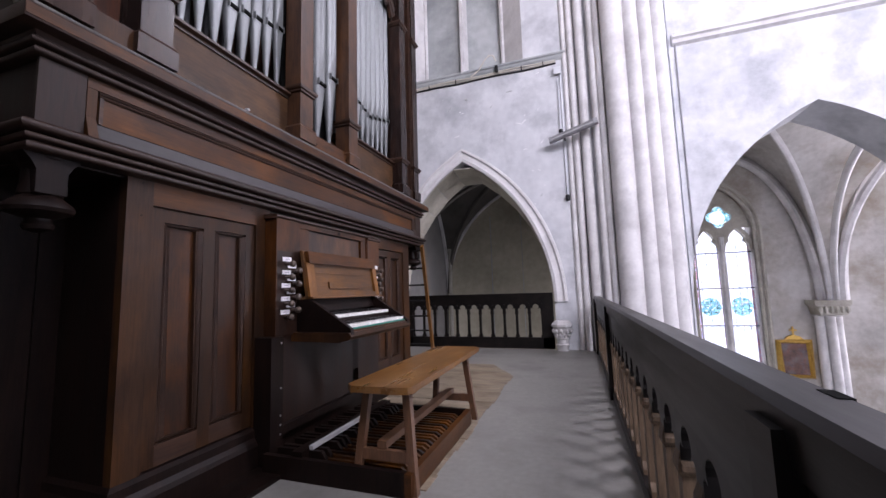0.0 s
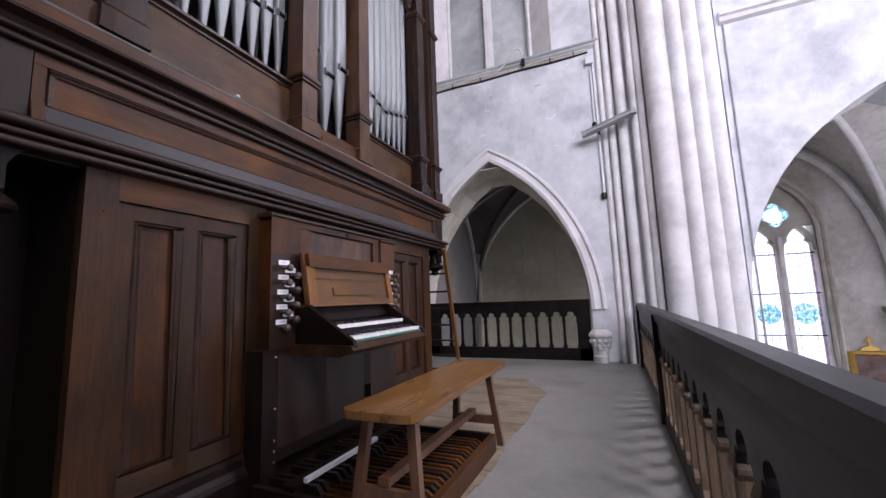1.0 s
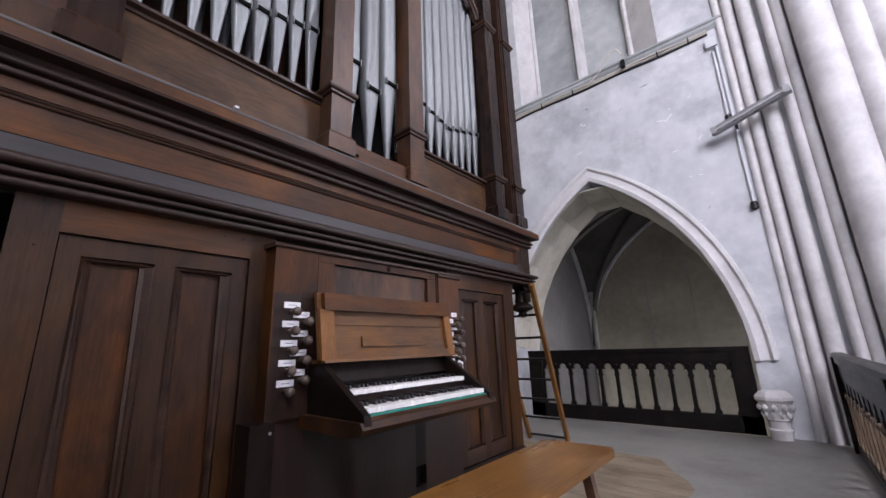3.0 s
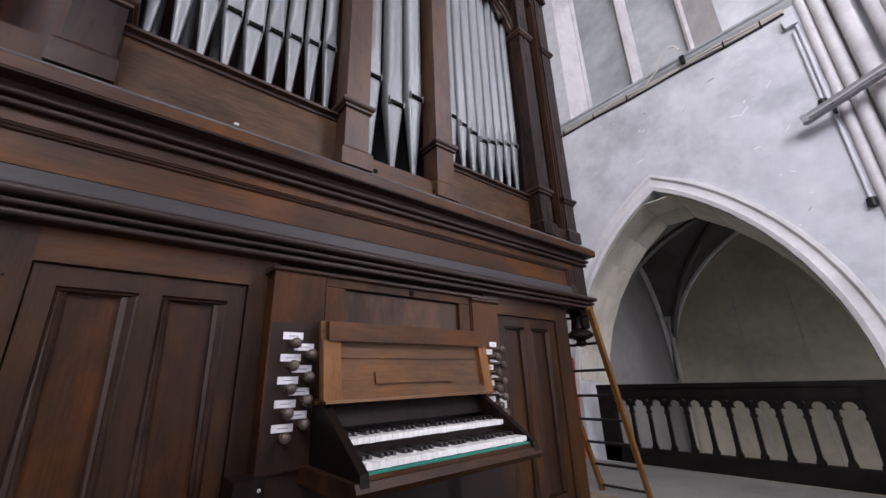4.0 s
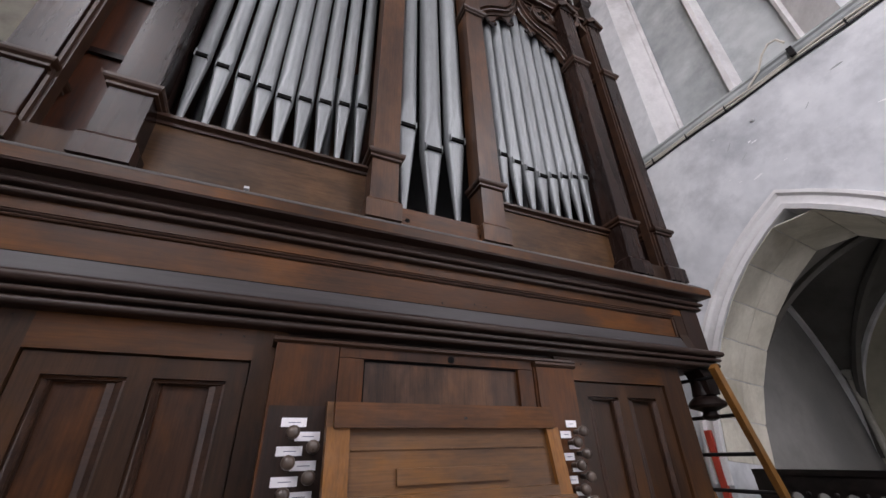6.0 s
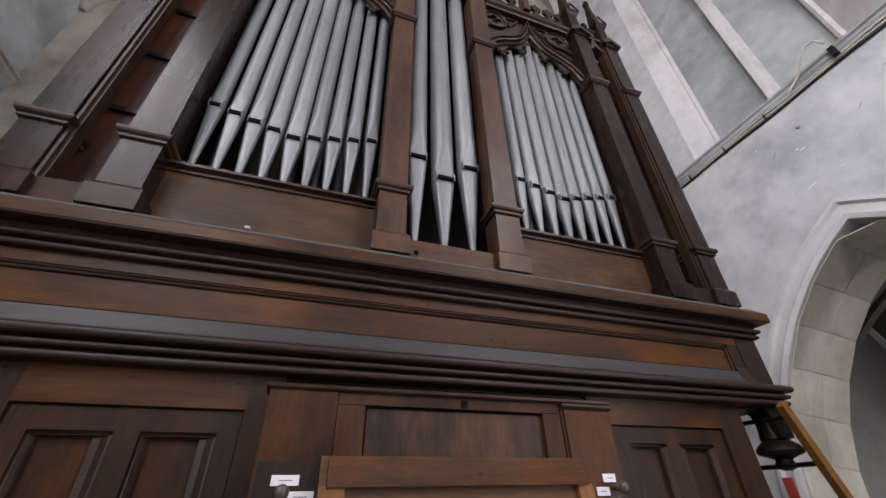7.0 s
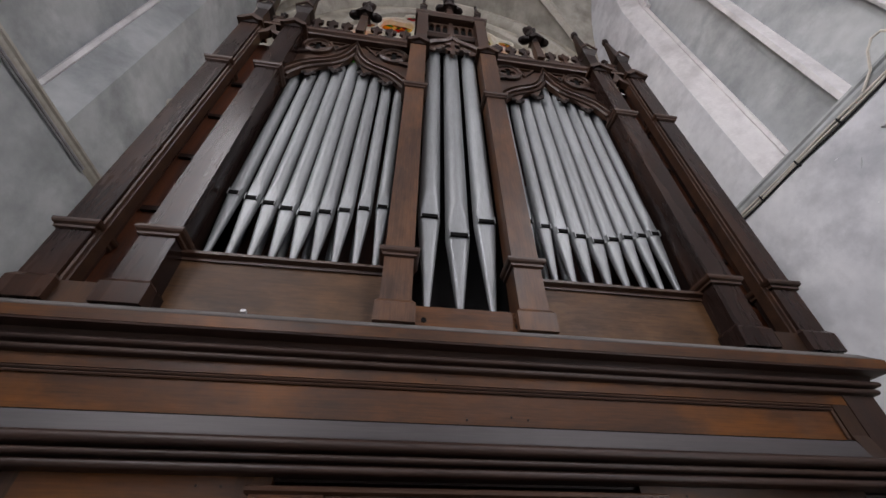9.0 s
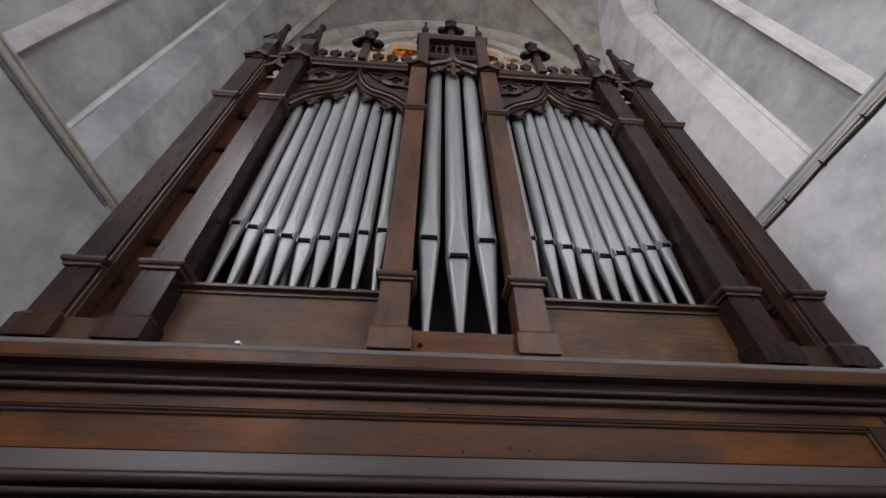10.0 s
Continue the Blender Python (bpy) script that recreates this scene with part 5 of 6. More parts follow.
    rail = part("head_rail", prism([(x - 0.05, zr), (x + 0.03, zr), (x + 0.035, zr + 0.02), (x + 0.055, zr + 0.035), (x + 0.055, zr + 0.075), (x + 0.02, zr + 0.09), (x - 0.05, zr + 0.09)], "y", ya, yb), oak_moulding, organ, "moulded head rail with cresting")
    k = 7
    for i in range(k):
        y = ya + (yb - ya) * (i + 0.5) / k
        if i == k // 2:
            continue
        z = zr + 0.09
        w = 0.036
        pts = [(y - w * 1.8, z), (y - w * 1.8, z + 0.02), (y - w * 0.5, z + 0.03), (y - w * 0.5, z + 0.06), (y - w * 1.4, z + 0.075), (y - w * 1.4, z + 0.105), (y - w * 0.6, z + 0.11), (y, z + 0.135), (y + w * 0.6, z + 0.11), (y + w * 1.4, z + 0.105), (y + w * 1.4, z + 0.075), (y + w * 0.5, z + 0.06), (y + w * 0.5, z + 0.03), (y + w * 1.8, z + 0.02), (y + w * 1.8, z)]
        part("crest_leaf", prism([(a_, z + (b_ - z) * 1.75) for a_, b_ in pts], "x", x + 0.022, x + 0.046), oak_pilaster, rail)
    poppy_head(m, x + 0.045, zr + 0.085, 0.10, organ, 0.36)


def upper_case():
    xf = -1.50
    zr = 4.75
    W = 0.145
    M, I, O = 0.302, 1.335, 1.665
    for s in (-1, 1):
        p = pilaster(C + s * M, W - 0.01, xf, 4.72, (2.38, 3.98), mat=oak_middle)
        gable_cap(C + s * M, W - 0.01, xf, 4.72, p)
        p = pilaster(C + s * I, W, xf, 4.70, (2.38, 3.98))
        gable_cap(C + s * I, W, xf, 4.70, p)
        pinnacle(C + s * I, xf - 0.06, 4.72, 1.0, p, 0.055)
        p = pilaster(C + s * O, W - 0.01, xf, 4.68, (2.38, 3.98), name="corner_post")
        gable_cap(C + s * O, W - 0.01, xf, 4.66, p)
        pinnacle(C + s * O, xf - 0.06, 4.70, 0.95, p, 0.05)
        # moulded reeds on the corner post's inner flank
        for k, d in enumerate((0.0, 0.012)):
            y = C + s * (O - W / 2 - d)
            part("reed", box(xf - 0.07 - d, xf - 0.012 - d * 1.2, min(y, y - s * 0.012), max(y, y - s * 0.012), 2.10, 4.66), oak_moulding, p, bevel=0.004)
        # recessed strip between post and pilaster, with its bridging head
        ya, yb = sorted((C + s * (O - W / 2), C + s * (I + W / 2)))
        part("recessed_board", box(xf - 0.165, xf - 0.15, ya - 0.05, yb + 0.05, 2.0, 4.62), oak_inside, organ, "reddish recessed side board")
        part("pilaster_flank", box(xf - 0.30, xf - 0.13, C + s * I - W / 2 + 0.004, C + s * I + W / 2 - 0.004, 2.004, 4.68), oak_dark, organ)
        part("base_strip", box(xf - 0.30, xf - 0.01, ya, yb, 2.004, 2.10), oak_up, organ, bevel=0.003)
        part("bridge_arch", sweep([(xf - 0.05, y, z) for y, z in ogee_points(ya - 0.02, yb + 0.02, 4.50, 4.72)], [(-0.02, -0.03), (-0.02, 0.03), (0.02, 0.03), (0.02, -0.03)], (1, 0, 0)), oak_moulding, organ)
        part("bridge_cross", box(xf - 0.07, xf - 0.02, ya, yb, 4.74, 4.78), oak_moulding, organ, bevel=0.003)
        poppy_head((ya + yb) / 2, xf - 0.05, 4.78, 0.05, organ, 0.08)
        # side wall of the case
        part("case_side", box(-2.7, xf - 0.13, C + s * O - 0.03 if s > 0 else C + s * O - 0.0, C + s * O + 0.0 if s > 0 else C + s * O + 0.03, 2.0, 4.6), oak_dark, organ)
        for z in (2.62, 3.05, 3.48, 3.90):
            part("side_cleat", box(xf - 0.15, xf - 0.13, ya, yb, z, z + 0.03), oak_dark, organ)
        # toe board and its moulded lip, apron under it
        a, b = sorted((C + s * (M + W / 2 - 0.005), C + s * (I - W / 2)))
        part("toe_board", prism([(-1.80, 2.365), (-1.605, 2.365), (-1.59, 2.355), (-1.578, 2.35), (-1.578, 2.335), (-1.60, 2.325), (-1.60, 2.31), (-1.80, 2.31)], "y", a, b), oak_moulding, organ)
        part("apron", box(-1.66, -1.61, a, b, 2.004, 2.31), oak_apron, organ, "plain tan oak apron board with dark blotches")
        part("apron_lip", box(-1.61, -1.595, a, b, 2.02, 2.035), oak_moulding, organ)
        screen(a - 0.005, b + 0.005, 4.06, 4.63, zr, -1.585)
        # side bay pipes
        n = 9
        for i in range(n):
            f = (i + 0.5) / n
            q = 1 - abs(i - 4) / 4.6
            r = 0.036 + 0.011 * q
            y = a + (b - a) * f
            mouth = 2.83 - 0.135 * q
            pipe(y, -1.665, 2.365, mouth, 4.22 + 0.25 * q, r, i)
        # dim ranks behind
        for i in range(7):
            y = a + (b - a) * (i + 0.5) / 7
            part("inner_pipe", turned([(0.008, 2.37), (0.022, 2.62), (0.022, 3.3 + 0.1 * math.sin(i * 2.1))], (-1.86, y, 0), seg=10), pipe_metal, organ, smooth=True)
    # middle bay
    a, b = C - M + W / 2, C + M - W / 2
    part("toe_board", box(-1.80, -1.54, a, b, 2.06, 2.118), oak_long, organ, bevel=0.003)
    part("apron", box(-1.58, -1.545, a, b, 2.004, 2.06), oak_long, organ)
    # shade of the two peg holes, as near-black discs
    for y in (2.70, 3.10):
        part("peg_hole", turned([(0.012, 0), (0.012, 0.004)], (-1.516, y, 2.035), "x", 8), shade_black, organ)
    part("middle_lip", box(-1.54, -1.515, a - 0.02, b + 0.02, 2.004, 2.075), oak_long, organ, bevel=0.003)
    for i, (y, mouth, r) in enumerate(((C - 0.158, 2.735, 0.062), (C, 2.61, 0.066), (C + 0.158, 2.735, 0.062))):
        pipe(y, -1.645, 2.118, mouth, 5.03, r, 0)
    # middle head: small ogee, arcaded box, pinnacles, finial
    pts = ogee_points(a - 0.02, b + 0.02, 4.80, 5.06)
    hd = part("ogee_arch", sweep([(-1.54, y, z) for y, z in pts], [(-0.025, -0.03), (-0.025, 0.02), (0.0, 0.035), (0.025, 0.02), (0.025, -0.03)], (1, 0, 0)), oak_moulding, organ)
    part("fretted_board", prism([(y, z) for y, z in pts] + [(y, z - 0.05 - 0.03 * abs(math.sin(k * 1.3))) for k, (y, z) in enumerate(pts)][::-1], "x", -1.56, -1.545), oak_cornice, hd)
    part("cusp_pendant", prism([(C - 0.022, 4.960), (C - 0.018, 4.800), (C - 0.050, 4.805), (C - 0.062, 4.770), (C - 0.045, 4.735), (C - 0.020, 4.750), (C - 0.022, 4.700), (C + 0.000, 4.665), (C + 0.022, 4.700), (C + 0.020, 4.750), (C + 0.045, 4.735), (C + 0.062, 4.770), (C + 0.050, 4.805), (C + 0.018, 4.800), (C + 0.022, 4.960)], "x", -1.56, -1.53), oak_moulding, hd, bevel=0.003)
    for dy, dz in ((-0.05, -0.08), (0.05, -0.08), (-0.10, -0.16), (0.10, -0.16), (-0.13, -0.20), (0.13, -0.20), (-0.18, -0.24), (0.18, -0.24)):
        part("cusp_lobe", turned([(0.018, -0.014), (0.034, -0.007), (0.034, 0.007), (0.018, 0.014)], (-1.545, C + dy, 5.0 + dz), "x", 10), oak_moulding, hd)
    part("gable_board", prism([(a - 0.02, 4.84), (b + 0.02, 4.84), (b + 0.02, 5.18), (a - 0.02, 5.18)], "x", -1.62, -1.60), oak_dark, organ)
    bxm = part("arcaded_box", box(-1.75, -1.60, a - 0.06, b + 0.06, 5.18, 5.50), oak_dark, organ, "little arcaded box over the middle bay")
    for z, h in ((5.12, 0.05), (5.47, 0.06)):
        d, e = (0.055, 0.125) if z > 5.4 else (0.0, 0.08)
        part("box_moulding", prism([(-1.75, z), (-1.545 + d - 0.025, z), (-1.545 + d, z + h * 0.5), (-1.545 + d, z + h), (-1.75, z + h)], "y", a - e, b + e), oak_moulding, bxm)
    for k in range(6):
        y = C + (k - 2.5) * 0.068 + (0.022 if k > 2 else -0.022)
        arch = pointed(y, 0.025, 5.38, 5.435, 4)
        w = 0.034
        hole = [(y - 0.025, 5.225)] + arch + [(y + 0.025, 5.225)]
        part("arcade_arch", prism(keyhole([(y - w, 5.21), (y + w, 5.21), (y + w, 5.46), (y - w, 5.46)], hole), "x", -1.599, -1.572), oak_moulding, bxm)
        # shade inside the arcade opening, as a near-black sheet
        part("arcade_hollow", box(-1.5995, -1.597, y - 0.028, y + 0.028, 5.215, 5.445), shade_black, bxm)
    part("arcade_post", box(-1.60, -1.56, C - 0.020, C + 0.020, 5.18, 5.48), oak_moulding, bxm, bevel=0.004)
    for s in (-1, 1):
        y = C + s * (M - 0.02)
        part("turret_post", box(-1.62, -1.50, y - 0.05, y + 0.05, 4.84, 5.472), oak_moulding, organ, bevel=0.006)
        pinnacle(y, -1.56, 5.525, 0.55, organ, 0.026)
    poppy_head(C, -1.62, 5.52, 0.10, organ, 0.45)
    # near-black sheet for the darkness behind the middle pipes
    part("middle_back", box(-1.74, -1.725, C - M, C + M, 2.118, 5.30), shade_black, organ)
    # back and inside
    part("inner_back", box(-2.72, -2.70, C - O, C + O, 2.0, 4.5), oak_inside, organ)
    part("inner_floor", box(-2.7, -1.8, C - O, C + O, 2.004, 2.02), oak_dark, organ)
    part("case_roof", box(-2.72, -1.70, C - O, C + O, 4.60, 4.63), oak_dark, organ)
    part("inner_screen", box(-2.05, -2.03, C - I, C + I, 2.02, 4.55), oak_inside, organ)


def console():
    # sloping music desk with a hinged top board
    def tilt(y0, y1, z0, z1, d0, d1):
        """A board in the leaning plane of the desk: d measured out of it."""
        def at(z, d):
            return -1.335 - (z - 0.92) * 0.16 + d
        bm = bmesh.new()
        v = [bm.verts.new((at(z, d), y, z)) for d in (d0, d1) for y in (y0, y1) for z in (z0, z1)]
        for f in ((0, 1, 3, 2), (4, 6, 7, 5), (0, 4, 5, 1), (2, 3, 7, 6), (0, 2, 6, 4), (1, 5, 7, 3)):
            bm.faces.new([v[i] for i in f])
        return bm
    a, b = 2.40, 3.27
    d = part("music_desk", tilt(a, b, 0.915, 1.215, -0.02, 0.0), oak_desk, organ, "lighter oak music desk with framed panel")
    part("desk_stile", tilt(a, a + 0.07, 0.915, 1.14, 0.0, 0.018), oak_desk_stile, d, bevel=0.003)
    part("desk_stile", tilt(b - 0.055, b, 0.915, 1.14, 0.0, 0.018), oak_desk_stile, d, bevel=0.003)
    part("desk_rail", tilt(a + 0.07, b - 0.055, 0.915, 0.955, 0.0, 0.018), oak_desk, d, bevel=0.003)
    part("desk_lid", tilt(a + 0.02, b - 0.02, 1.137, 1.212, 0.0, 0.028), oak_long, d, "dark hinged upper board", bevel=0.004)
    part("desk_ledge", tilt(a + 0.22, a + 0.62, 0.978, 1.022, 0.0, 0.012), oak_desk, d, bevel=0.002)
    part("desk_ledge", tilt(a + 0.08, b - 0.07, 1.075, 1.079, 0.0, 0.006), oak_desk, d)
    part("lid_keyhole", turned([(0.007, 0), (0.007, 0.004)], (-1.35, 2.87, 1.166), "x", 8), iron, d)
    # key desk
    part("key_back", box(-1.44, -1.36, 2.415, 3.25, 0.80, 0.925), oak_dark, organ)
    part("fall_board", prism([(-1.40, 0.925), (-1.355, 0.925), (-1.325, 0.835), (-1.40, 0.835)], "y", 2.43, 3.235), oak_dark, organ, "dark sloping fall board")
    part("desk_strip", prism([(-1.40, 0.925), (-1.30, 0.925), (-1.295, 0.915), (-1.40, 0.91)], "y", 2.40, 3.27), oak_desk, organ)
    for ya, yb in ((2.405, 2.39), (3.195, 3.17)):
        rings = []
        for y in (0.0, 0.03):
            rings.append([(x, ya + (yb - ya) * (x + 1.44) / 0.42 + y, z) for x, z in ((-1.44, 0.70), (-1.035, 0.672), (-1.022, 0.70), (-1.03, 0.735), (-1.33, 0.915), (-1.36, 0.93), (-1.44, 0.93))])
        part("key_cheek", lofted(rings), oak_dark, organ, bevel=0.003)
    part("key_bed", prism([(-1.45, 0.66), (-1.10, 0.655), (-1.028, 0.672), (-1.016, 0.69), (-1.03, 0.713), (-1.45, 0.713)], "y", 2.375, 3.215), oak_up, organ, "dark oak key bed", bevel=0.003)
    part("key_slip", box(-1.064, -1.040, 2.415, 3.18, 0.712, 0.727), oak_long, organ)
    part("felt_strip", box(-1.062, -1.042, 2.425, 3.165, 0.727, 0.733), felt, organ, "green felt strip under the keys")
    part("second_slip", box(-1.21, -1.19, 2.435, 3.20, 0.745, 0.785), oak_dark, organ)
    n = 33
    for nm, x0, x1, z, ka, kb in (("lower_manual", -1.20, -1.055, 0.736, 2.425, 3.165), ("upper_manual", -1.345, -1.19, 0.790, 2.445, 3.19)):
        w = (kb - ka) / n
        man = part(nm, box(x0 - 0.01, x1 - 0.03, ka, kb, z - 0.008, z - 0.001), oak_dark, organ, "manual keyboard with white naturals")
        first = part("white_key", box(x0, x1, ka + 0.0006, ka + w - 0.0006, z, z + 0.019), ivory, man, bevel=0.0012)
        for i in range(1, n):
            again(first, (0, i * w, -0.0012 * (i % 7 == 3)))
        sharp = None
        for i in range(n - 1):
            if i % 7 in (2, 6):
                continue
            y = ka + (i + 1) * w
            if sharp is None:
                base_y = y
                sharp = part("black_key", prism([(x0, z + 0.015), (x1 - 0.05, z + 0.015), (x1 - 0.056, z + 0.031), (x0, z + 0.031)], "y", y - 0.0055, y + 0.0055), ebony, man, bevel=0.001)
            else:
                again(sharp, (0, y - base_y, 0))
    # stop knobs with their paper labels
    part("knob_board", box(-1.4252, -1.4238, 2.232, 2.424, 0.705, 1.205), oak_plain, organ, "darker board behind the stop knobs")
    for s, ya, n in ((-1, 2.312, 9), (1, 3.395, 9)):
        for i in range(n):
            z = 1.157 - i * 0.0395
            y = ya + (0.0 if i % 2 == 0 else (0.046 if s < 0 else -0.036)) + (-0.0015 * i if s < 0 else 0)
            xk = -1.4236 if s < 0 else -1.4168
            wdt = 0.074 if s < 0 else 0.052
            card = part("stop_label", box(xk, xk + 0.0025, y - wdt / 2, y + wdt / 2, z - 0.013, z + 0.013), paper, organ, "white card with faded handwriting" if i == 0 else "")
            part("ink_line", box(xk + 0.0025, xk + 0.003, y - wdt * 0.22, y + wdt * 0.26, z - 0.0016, z + 0.0008), ink, card)
            prof = [(0.009, 0.0), (0.009, 0.030), (0.014, 0.034), (0.0185, 0.042), (0.020, 0.052), (0.0165, 0.060), (0.009, 0.064), (0.003, 0.065)]
            part("stop_knob", turned(prof, (xk, y + ((-0.004 if i % 2 == 0 else 0.012) if s < 0 else 0.014), z - 0.030), "x", 16), knob_wood, organ, "turned wooden stop knob" if i == 0 else "", smooth=True)
    part("paper_note", box(-1.4225, -1.42, 3.425, 3.475, 0.83, 0.90), paper, organ, "small pinned paper note")


lower_case()
upper_case()
console()


# ---- loose things by the organ ----
def pedalboard():
    p = thing("pedalboard", "dark wooden organ pedalboard with slatted pedals", "pedalboard", (-1.0, 2.77, 0))
    y0, y1, xa, xb = 2.13, 3.12, -1.39, -0.535
    part("heel_board", box(xb - 0.035, xb, y0 - 0.02, y1 + 0.02, 0.0, 0.105), oak_long, p, "brown front board", bevel=0.005)
    part("end_board", box(xa, xb - 0.035, y0 - 0.02, y0 + 0.01, 0.0, 0.11), oak_dark, p, bevel=0.005)
    part("end_board", box(xa, xb - 0.035, y1 - 0.01, y1 + 0.02, 0.0, 0.11), oak_dark, p, bevel=0.005)
    part("bed_board", box(xa, xb - 0.035, y0 + 0.01, y1 - 0.01, 0.0, 0.02), oak_dark, p)
    part("white_batten", box(-1.155, -1.133, 2.19, 2.76, 0.128, 0.148), white_paint, p, "white painted batten", bevel=0.003)
    part("toe_rail", box(-1.22, -1.155, y0, y1, 0.09, 0.135), oak_dark, p, bevel=0.004)
    n = 21
    for i in range(n):
        y = y0 + 0.045 + (y1 - y0 - 0.09) * i / (n - 1)
        part("pedal", lofted([[(-1.36, y - 0.0095, z0), (-1.36, y + 0.0095, z0), (-1.36, y + 0.0095, z1), (-1.36, y - 0.0095, z1)] if k == 0 else [(xx, y - 0.0095, z0), (xx, y + 0.0095, z0), (xx, y + 0.0095, z1), (xx, y - 0.0095, z1)] for k, (xx, z0, z1) in enumerate(((-1.36, 0.03, 0.085), (-0.635, 0.03, 0.085), (-0.59, 0.03, 0.055)))]), oak_long if i % 3 else oak_plain, p, bevel=0.003)
        if i < n - 1 and i % 7 not in (2, 6):
            ys = y + (y1 - y0 - 0.09) / (n - 1) / 2
            part("sharp_pedal", lofted([[(xx, ys - 0.011, z0), (xx, ys + 0.011, z0), (xx, ys + 0.011, z1), (xx, ys - 0.011, z1)] for xx, z0, z1 in ((-1.36, 0.05, 0.12), (-1.08, 0.05, 0.125), (-1.05, 0.05, 0.09))]), oak_dark, p, bevel=0.003)


def bench():
    b = thing("organ_bench", "honey-varnished oak organ bench on splayed legs", "bench", (-0.72, 2.72, 0))
    x0, x1, y0, y1 = -0.855, -0.515, 2.06, 3.39
    c = 0.035
    outline = [(x0 + c, y0), (x1 - c * 1.8, y0), (x1 - c * 0.4, y0 + c * 0.5), (x1, y0 + c * 1.6), (x1, y1 - c), (x1 - c, y1), (x0 + c, y1), (x0, y1 - c), (x0, y0 + c)]
    part("seat", prism(outline, "z", 0.470, 0.502), oak_bench, b, "honey-varnished seat board with rounded corners", bevel=0.013, smooth=True)
    for ya in (2.19, 3.20):
        part("seat_batten", box(x0 + 0.04, x1 - 0.03, ya - 0.03, ya + 0.03, 0.447, 0.471), bench_leg_wood, b, bevel=0.003)

    def leg(xt, yt, xb, yb, w=0.019):
        part("leg", lofted([[(x - w, y - w, z), (x + w, y - w, z), (x + w, y + w, z), (x - w, y + w, z)] for x, y, z in ((xb, yb, 0.0), (xt, yt, 0.452))]), bench_leg_wood, b, bevel=0.004)
    for ye, yo in ((2.19, 2.15), (3.20, 3.25)):
        leg(-0.585, ye, -0.535, yo)
        leg(-0.80, ye, -0.845, yo)
        ym = ye + (yo - ye) * 0.65
        part("cross_stretcher", box(-0.835, -0.55, ym - 0.014, ym + 0.014, 0.135, 0.185), bench_leg_wood, b, bevel=0.004)
    part("long_stretcher", box(-0.735, -0.685, 2.16, 3.23, 0.188, 0.222), bench_leg_wood, b, bevel=0.004)


def ladder():
    l = thing("wooden_ladder", "thin-runged wooden ladder leaning beside the organ", "ladder", (-1.6, 5.0, 0))
    top, foot = Vector((-1.42, 4.47, 1.455)), Vector((-1.68, 5.45, 0.0))
    for dx in (0.0, -0.42):
        d = Vector((dx, 0, 0))
        pts = [foot + d, top + d]
        part("stile", sweep(pts, [(-0.022, -0.017), (0.022, -0.017), (0.022, 0.017), (-0.022, 0.017)], (1, 0, 0)), pine_ladder, l, "amber pine ladder stile", bevel=0.004)
    for k in range(8):
        p = foot.lerp(top, 0.035 + k * 0.133)
        part("rung", tube([(p.x + 0.005, p.y, p.z), (p.x - 0.425, p.y, p.z)], 0.011, seg=8), iron, l, "thin dark rung" if k == 0 else "")


def baluster_run(parent, fixed, axis, a0, a1, n, zlo, zhi, t, mat, deep=0.05):
    """Flat shaped balusters under a board pierced by cusped openings, along x or y."""
    step = (a1 - a0) / n
    h = zhi - zlo

    def solid(pts):
        if axis == "x":
            return prism(pts, "y", fixed - t / 2, fixed + t / 2)
        return prism(pts, "x", fixed - t / 2, fixed + t / 2)
    wv = step * (0.10 if axis == "x" else 0.12)
    zc = zlo + h * 0.735
    half = [(1.7, zlo), (1.7, zlo + 0.03), (1.0, zlo + 0.06), (0.95, zc - h * 0.07), (1.5, zc - h * 0.045), (1.5, zc - h * 0.02), (1.1, zc)]
    shape = [(-wv * u, z) for u, z in half[::-1]] + [(wv * u, z) for u, z in half]
    first = None
    for i in range(n + 1):
        u = a0 + i * step
        if first is None:
            first = part("baluster", solid([(u + p, z) for p, z in shape]), mat, parent, bevel=0.003)
        else:
            again(first, (i * step, 0, 0) if axis == "x" else (0, i * step, 0))
    if axis == "y":
        block = None
        for i in range(n + 1):
            u = a0 + i * step
            if block is None:
                block = part("baluster_block", lofted([[(fixed - q, u - q, z), (fixed + q, u - q, z), (fixed + q, u + q, z), (fixed - q, u + q, z)] for q, z in ((wv * 0.9, zc - 0.045), (wv * 1.25, zc - 0.03), (wv * 1.25, zc - 0.012), (wv * 0.8, zc + 0.03))]), mat, parent)
            else:
                again(block, (0, i * step, 0))
    # heads: a board with a cusped notch over every opening
    head = None
    for i in range(n):
        u = a0 + (i + 0.5) * step
        s = step / 2
        o = s - wv * 1.1
        foil = [(1.0, 0.0), (1.0, 0.035), (0.98, 0.075), (0.80, 0.10), (0.50, 0.085), (0.62, 0.115), (0.62, 0.15), (0.46, 0.185), (0.22, 0.205), (0.0, 0.21)]
        pts = [(u - s, zc)] + [(u - o * a, zc + h * b) for a, b in foil] + [(u + o * a, zc + h * b) for a, b in foil[-2::-1]] + [(u + s, zc), (u + s, zhi), (u - s, zhi)]
        if head is None:
            head = part("arch_head", solid(pts), rail_paint, parent)
        else:
            again(head, (i * step, 0, 0) if axis == "x" else (0, i * step, 0))
    return step


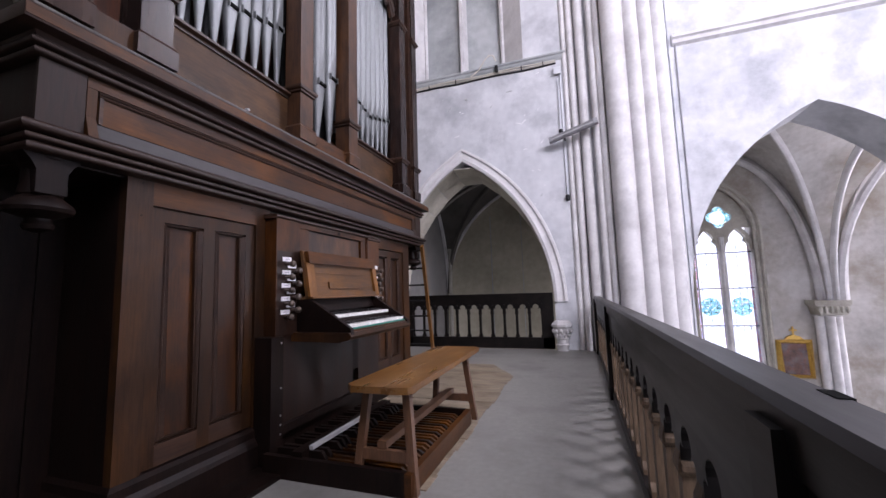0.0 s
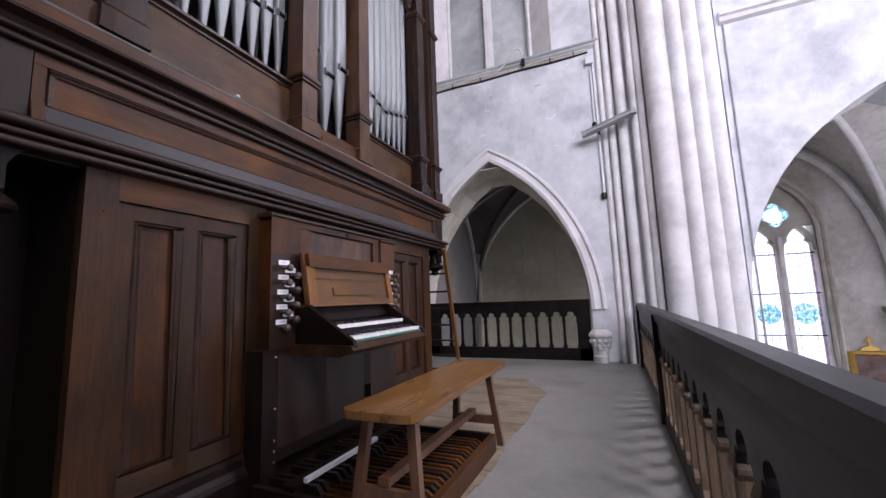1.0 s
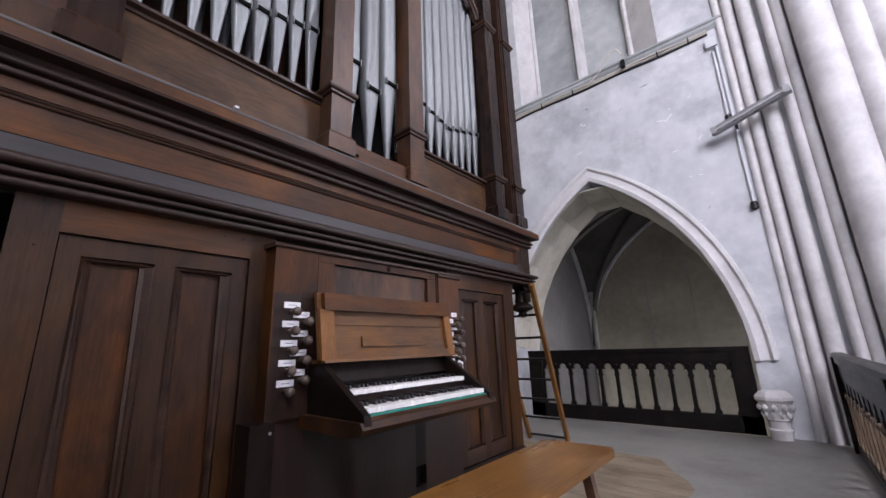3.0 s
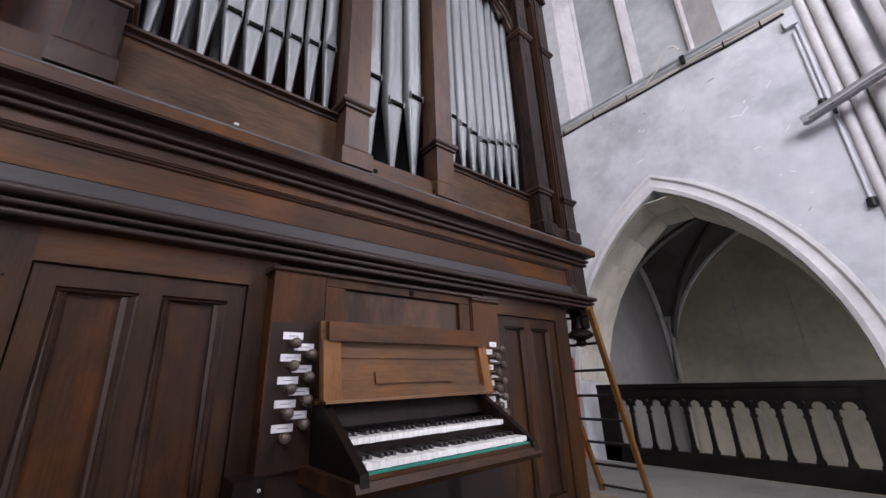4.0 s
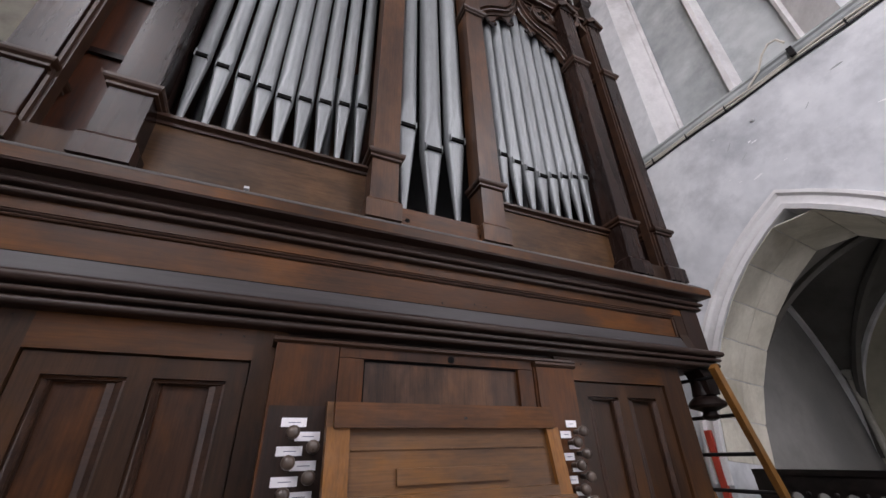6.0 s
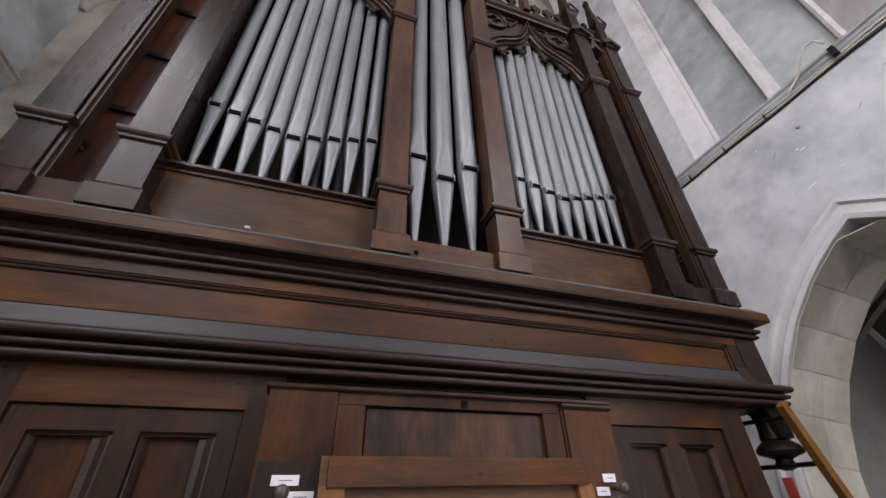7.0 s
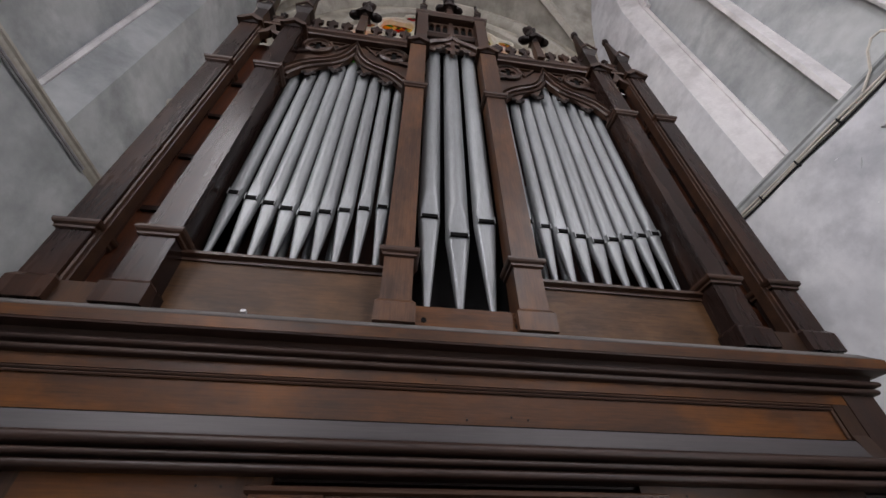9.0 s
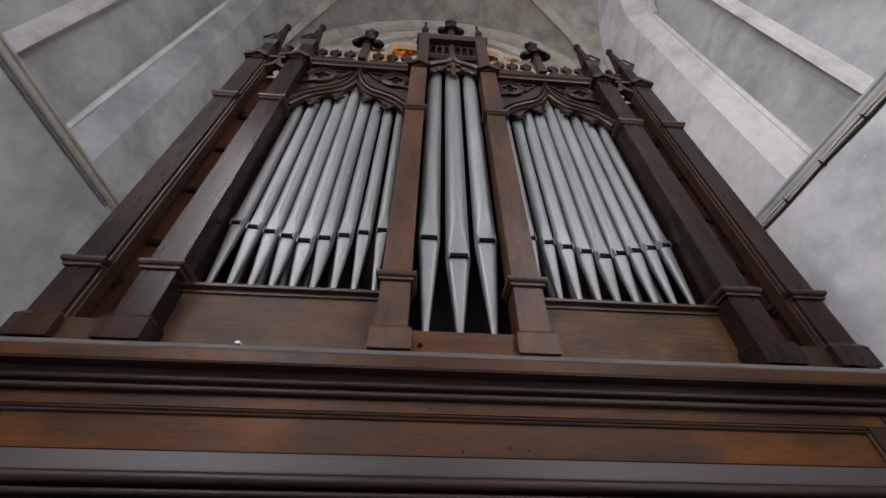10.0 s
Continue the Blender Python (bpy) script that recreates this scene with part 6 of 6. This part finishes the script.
def gallery_rail():
    r = thing("gallery_balustrade", "black-brown wooden gallery balustrade with pierced balusters and a broad rail", "balustrade", (0.49, 3.0, 0))
    r.rotation_euler.z = 0.007
    y0, y1 = SOUTH, 6.40
    part("handrail", prism([(0.45, 0.715), (0.522, 0.715), (0.528, 0.78), (0.518, 0.80), (0.455, 0.80), (0.444, 0.788)], "y", y0, y1), rail_paint, r, "broad dark handrail", bevel=0.004)
    part("top_board", box(0.462, 0.512, y0, y1, 0.60, 0.715), rail_paint, r, bevel=0.004)
    part("bottom_rail", box(0.455, 0.535, y0, y1, 0.0, 0.07), rail_paint, r, bevel=0.004)
    posts = [-0.55, 1.01, 4.03, 6.34]
    for y in posts:
        part("post", box(0.432, 0.526, y - 0.038, y + 0.038, 0.0, 0.765), rail_paint, r, bevel=0.012)
    # nothing is cut: a near-black patch paints the notch's shade
    part("rail_notch", box(0.505, 0.5225, 0.985, 1.028, 0.792, 0.8012), shade_black, r, "near-black patch standing for a notch's shade in the handrail")
    for a, b, n in ((-0.51, 0.97, 7), (1.05, 3.99, 14), (4.07, 6.30, 11)):
        baluster_run(r, 0.487, "y", a, b, n, 0.065, 0.605, 0.045, baluster_wood)


def arch_rail():
    r = thing("arch_balustrade", "dark wooden balustrade filling the foot of the arch", "balustrade", (-1.5, 6.80, 0))
    x0, x1, y = -2.74, -0.17, 6.76
    part("handrail", box(x0, x1, y - 0.045, y + 0.045, 0.82, 0.865), rail_paint, r, bevel=0.006)
    part("top_board", box(x0, x1, y - 0.025, y + 0.025, 0.715, 0.82), rail_paint, r, bevel=0.003)
    part("bottom_rail", box(x0, x1, y - 0.035, y + 0.035, 0.0, 0.17), rail_paint, r, bevel=0.004)
    for a, b in ((x0, x0 + 0.20), (x1 - 0.17, x1)):
        part("end_post", box(a, b, y - 0.035, y + 0.035, 0.0, 0.84), rail_paint, r, bevel=0.004)
    step = baluster_run(r, y, "x", x0 + 0.20, x1 - 0.17, 11, 0.165, 0.72, 0.035, rail_paint)
    for i in range(12):
        u = x0 + 0.20 + i * step
        part("boss", turned([(0.018, 0), (0.018, -0.01), (0.008, -0.018)], (u, y - 0.018, 0.68), "y", 10), rail_paint, r)


def fittings():
    # batten lamp on the wall by the pier
    l = thing("batten_lamp", "grey metal batten lamp fixed aslant across the shafts, unlit", "lamp", (0.28, 6.45, 3.25))
    a, b = Vector((-0.06, 6.52, 3.22)), Vector((0.64, 6.34, 3.36))
    part("housing", sweep([a, b], [(-0.04, -0.04), (0.04, -0.04), (0.04, 0.03), (-0.04, 0.03)], (b - a).cross(Vector((0, 0, 1))).normalized()), grey_metal, l, bevel=0.004)
    n = Vector((0, -0.04, -0.01))
    part("tube", tube([a + n + (b - a) * 0.05, a + n + (b - a) * 0.93], 0.013), tube_glass, l, "pale unlit tube")
    for q in (0.03, 0.95):
        p = a + (b - a) * q
        part("end_cap", box(p.x - 0.025, p.x + 0.025, p.y - 0.055, p.y + 0.03, p.z - 0.04, p.z + 0.035), grey_metal, l, bevel=0.006)
    part("bracket", box(0.15, 0.18, 6.42, 6.67, 3.24, 3.27), iron, l)
    # conduits on the wall
    c = thing("wall_conduit", "pale plastic conduit with black end boxes on the wall", "conduit", (0.13, 6.68, 3.5))
    for x, z0, z1 in ((0.155, 2.35, 4.45), (0.115, 3.35, 4.3)):
        part("pipe", tube([(x, 6.672, z0), (x, 6.672, z1)], 0.014), conduit_grey, c)
    for x, z in ((0.155, 2.33), (0.115, 3.40)):
        part("end_box", turned([(0.02, -0.05), (0.034, -0.04), (0.034, 0.03), (0.02, 0.04)], (x, 6.66, z), seg=12), iron, c, "black round end box")
    part("junction_box", box(0.06, 0.17, 6.63, 6.69, 4.36, 4.48), conduit_grey, c, "white junction box", bevel=0.006)
    cb = thing("sill_cables", "yellowed white cables clipped along the sill", "cable", (-1.5, 6.66, 4.6))
    for k, (dz, dy) in enumerate(((-0.103, 0.024), (-0.132, 0.016), (-0.162, 0.014))):
        pts = [(-3.2 + 0.165 * i, 6.69 - dy, SILL + dz + 0.008 * math.sin(i * 0.9 + k)) for i in range(21)]
        part("cable", tube(pts, 0.0115, seg=6), cable_white if k < 2 else iron, cb)
    part("cable", tube([(-1.32, 6.65, SILL - 0.10), (-1.16, 6.62, SILL - 0.02), (-1.05, 6.57, SILL + 0.10), (-0.97, 6.575, SILL + 0.17), (-0.90, 6.585, SILL + 0.16), (-0.86, 6.59, SILL + 0.06)], 0.012, seg=6), cable_white, cb, "loose loop of white cable")
    for x in (-2.6, -2.1, -1.6, -0.45, -0.1):
        part("cable_clip", box(x - 0.008, x + 0.008, 6.655, 6.69, SILL - 0.175, SILL - 0.09), iron, cb)
    part("clamp", box(-0.885, -0.835, 6.60, 6.645, SILL - 0.12, SILL - 0.01), iron, cb, "black clamp", bevel=0.008)
    n = thing("arcade_conduit", "thin grey conduit running down the edge of the nave wall", "conduit", (1.74, 6.54, 3.0))
    part("pipe", tube([(1.76, 6.535, -1.0), (1.76, 6.535, 4.55)], 0.011), grey_metal, n)
    s = thing("sill_conduit_south", "grey cable run along the sill", "cable", (-1.5, SOUTH, 4.6))
    part("cable", tube([(-3.2, SOUTH + 0.02, SILL - 0.14), (0.2, SOUTH + 0.02, SILL - 0.14)], 0.014, seg=6), grey_metal, s)
    part("cable", tube([(-3.2, SOUTH + 0.02, SILL - 0.175), (0.2, SOUTH + 0.02, SILL - 0.175)], 0.010, seg=6), grey_metal, s)
    hk = thing("wall_hook", "small rusty iron hook in the plaster", "hook", (-0.9, SOUTH, 3.6))
    part("hook", tube([(-1.9, SOUTH, 3.62), (-1.9, SOUTH + 0.05, 3.62), (-1.9, SOUTH + 0.06, 3.58), (-1.9, SOUTH + 0.05, 3.55)], 0.007, seg=6), iron, hk)
    nl = thing("wall_stud", "small white porcelain stud on the wall", "stud", (-1.43, NORTH, 4.2))
    part("stud", turned([(0.022, 0.0), (0.022, -0.012), (0.012, -0.025)], (-1.43, NORTH, 4.25), "y", 10), white_paint, nl)
    rb = thing("red_board", "red painted board standing against the wall", "board", (-2.3, 6.62, 0))
    part("board", box(-3.04, -2.975, 6.63, 6.665, 0.0, 1.22), red_board, rb, bevel=0.003)


pedalboard()
bench()
ladder()
gallery_rail()
arch_rail()
fittings()
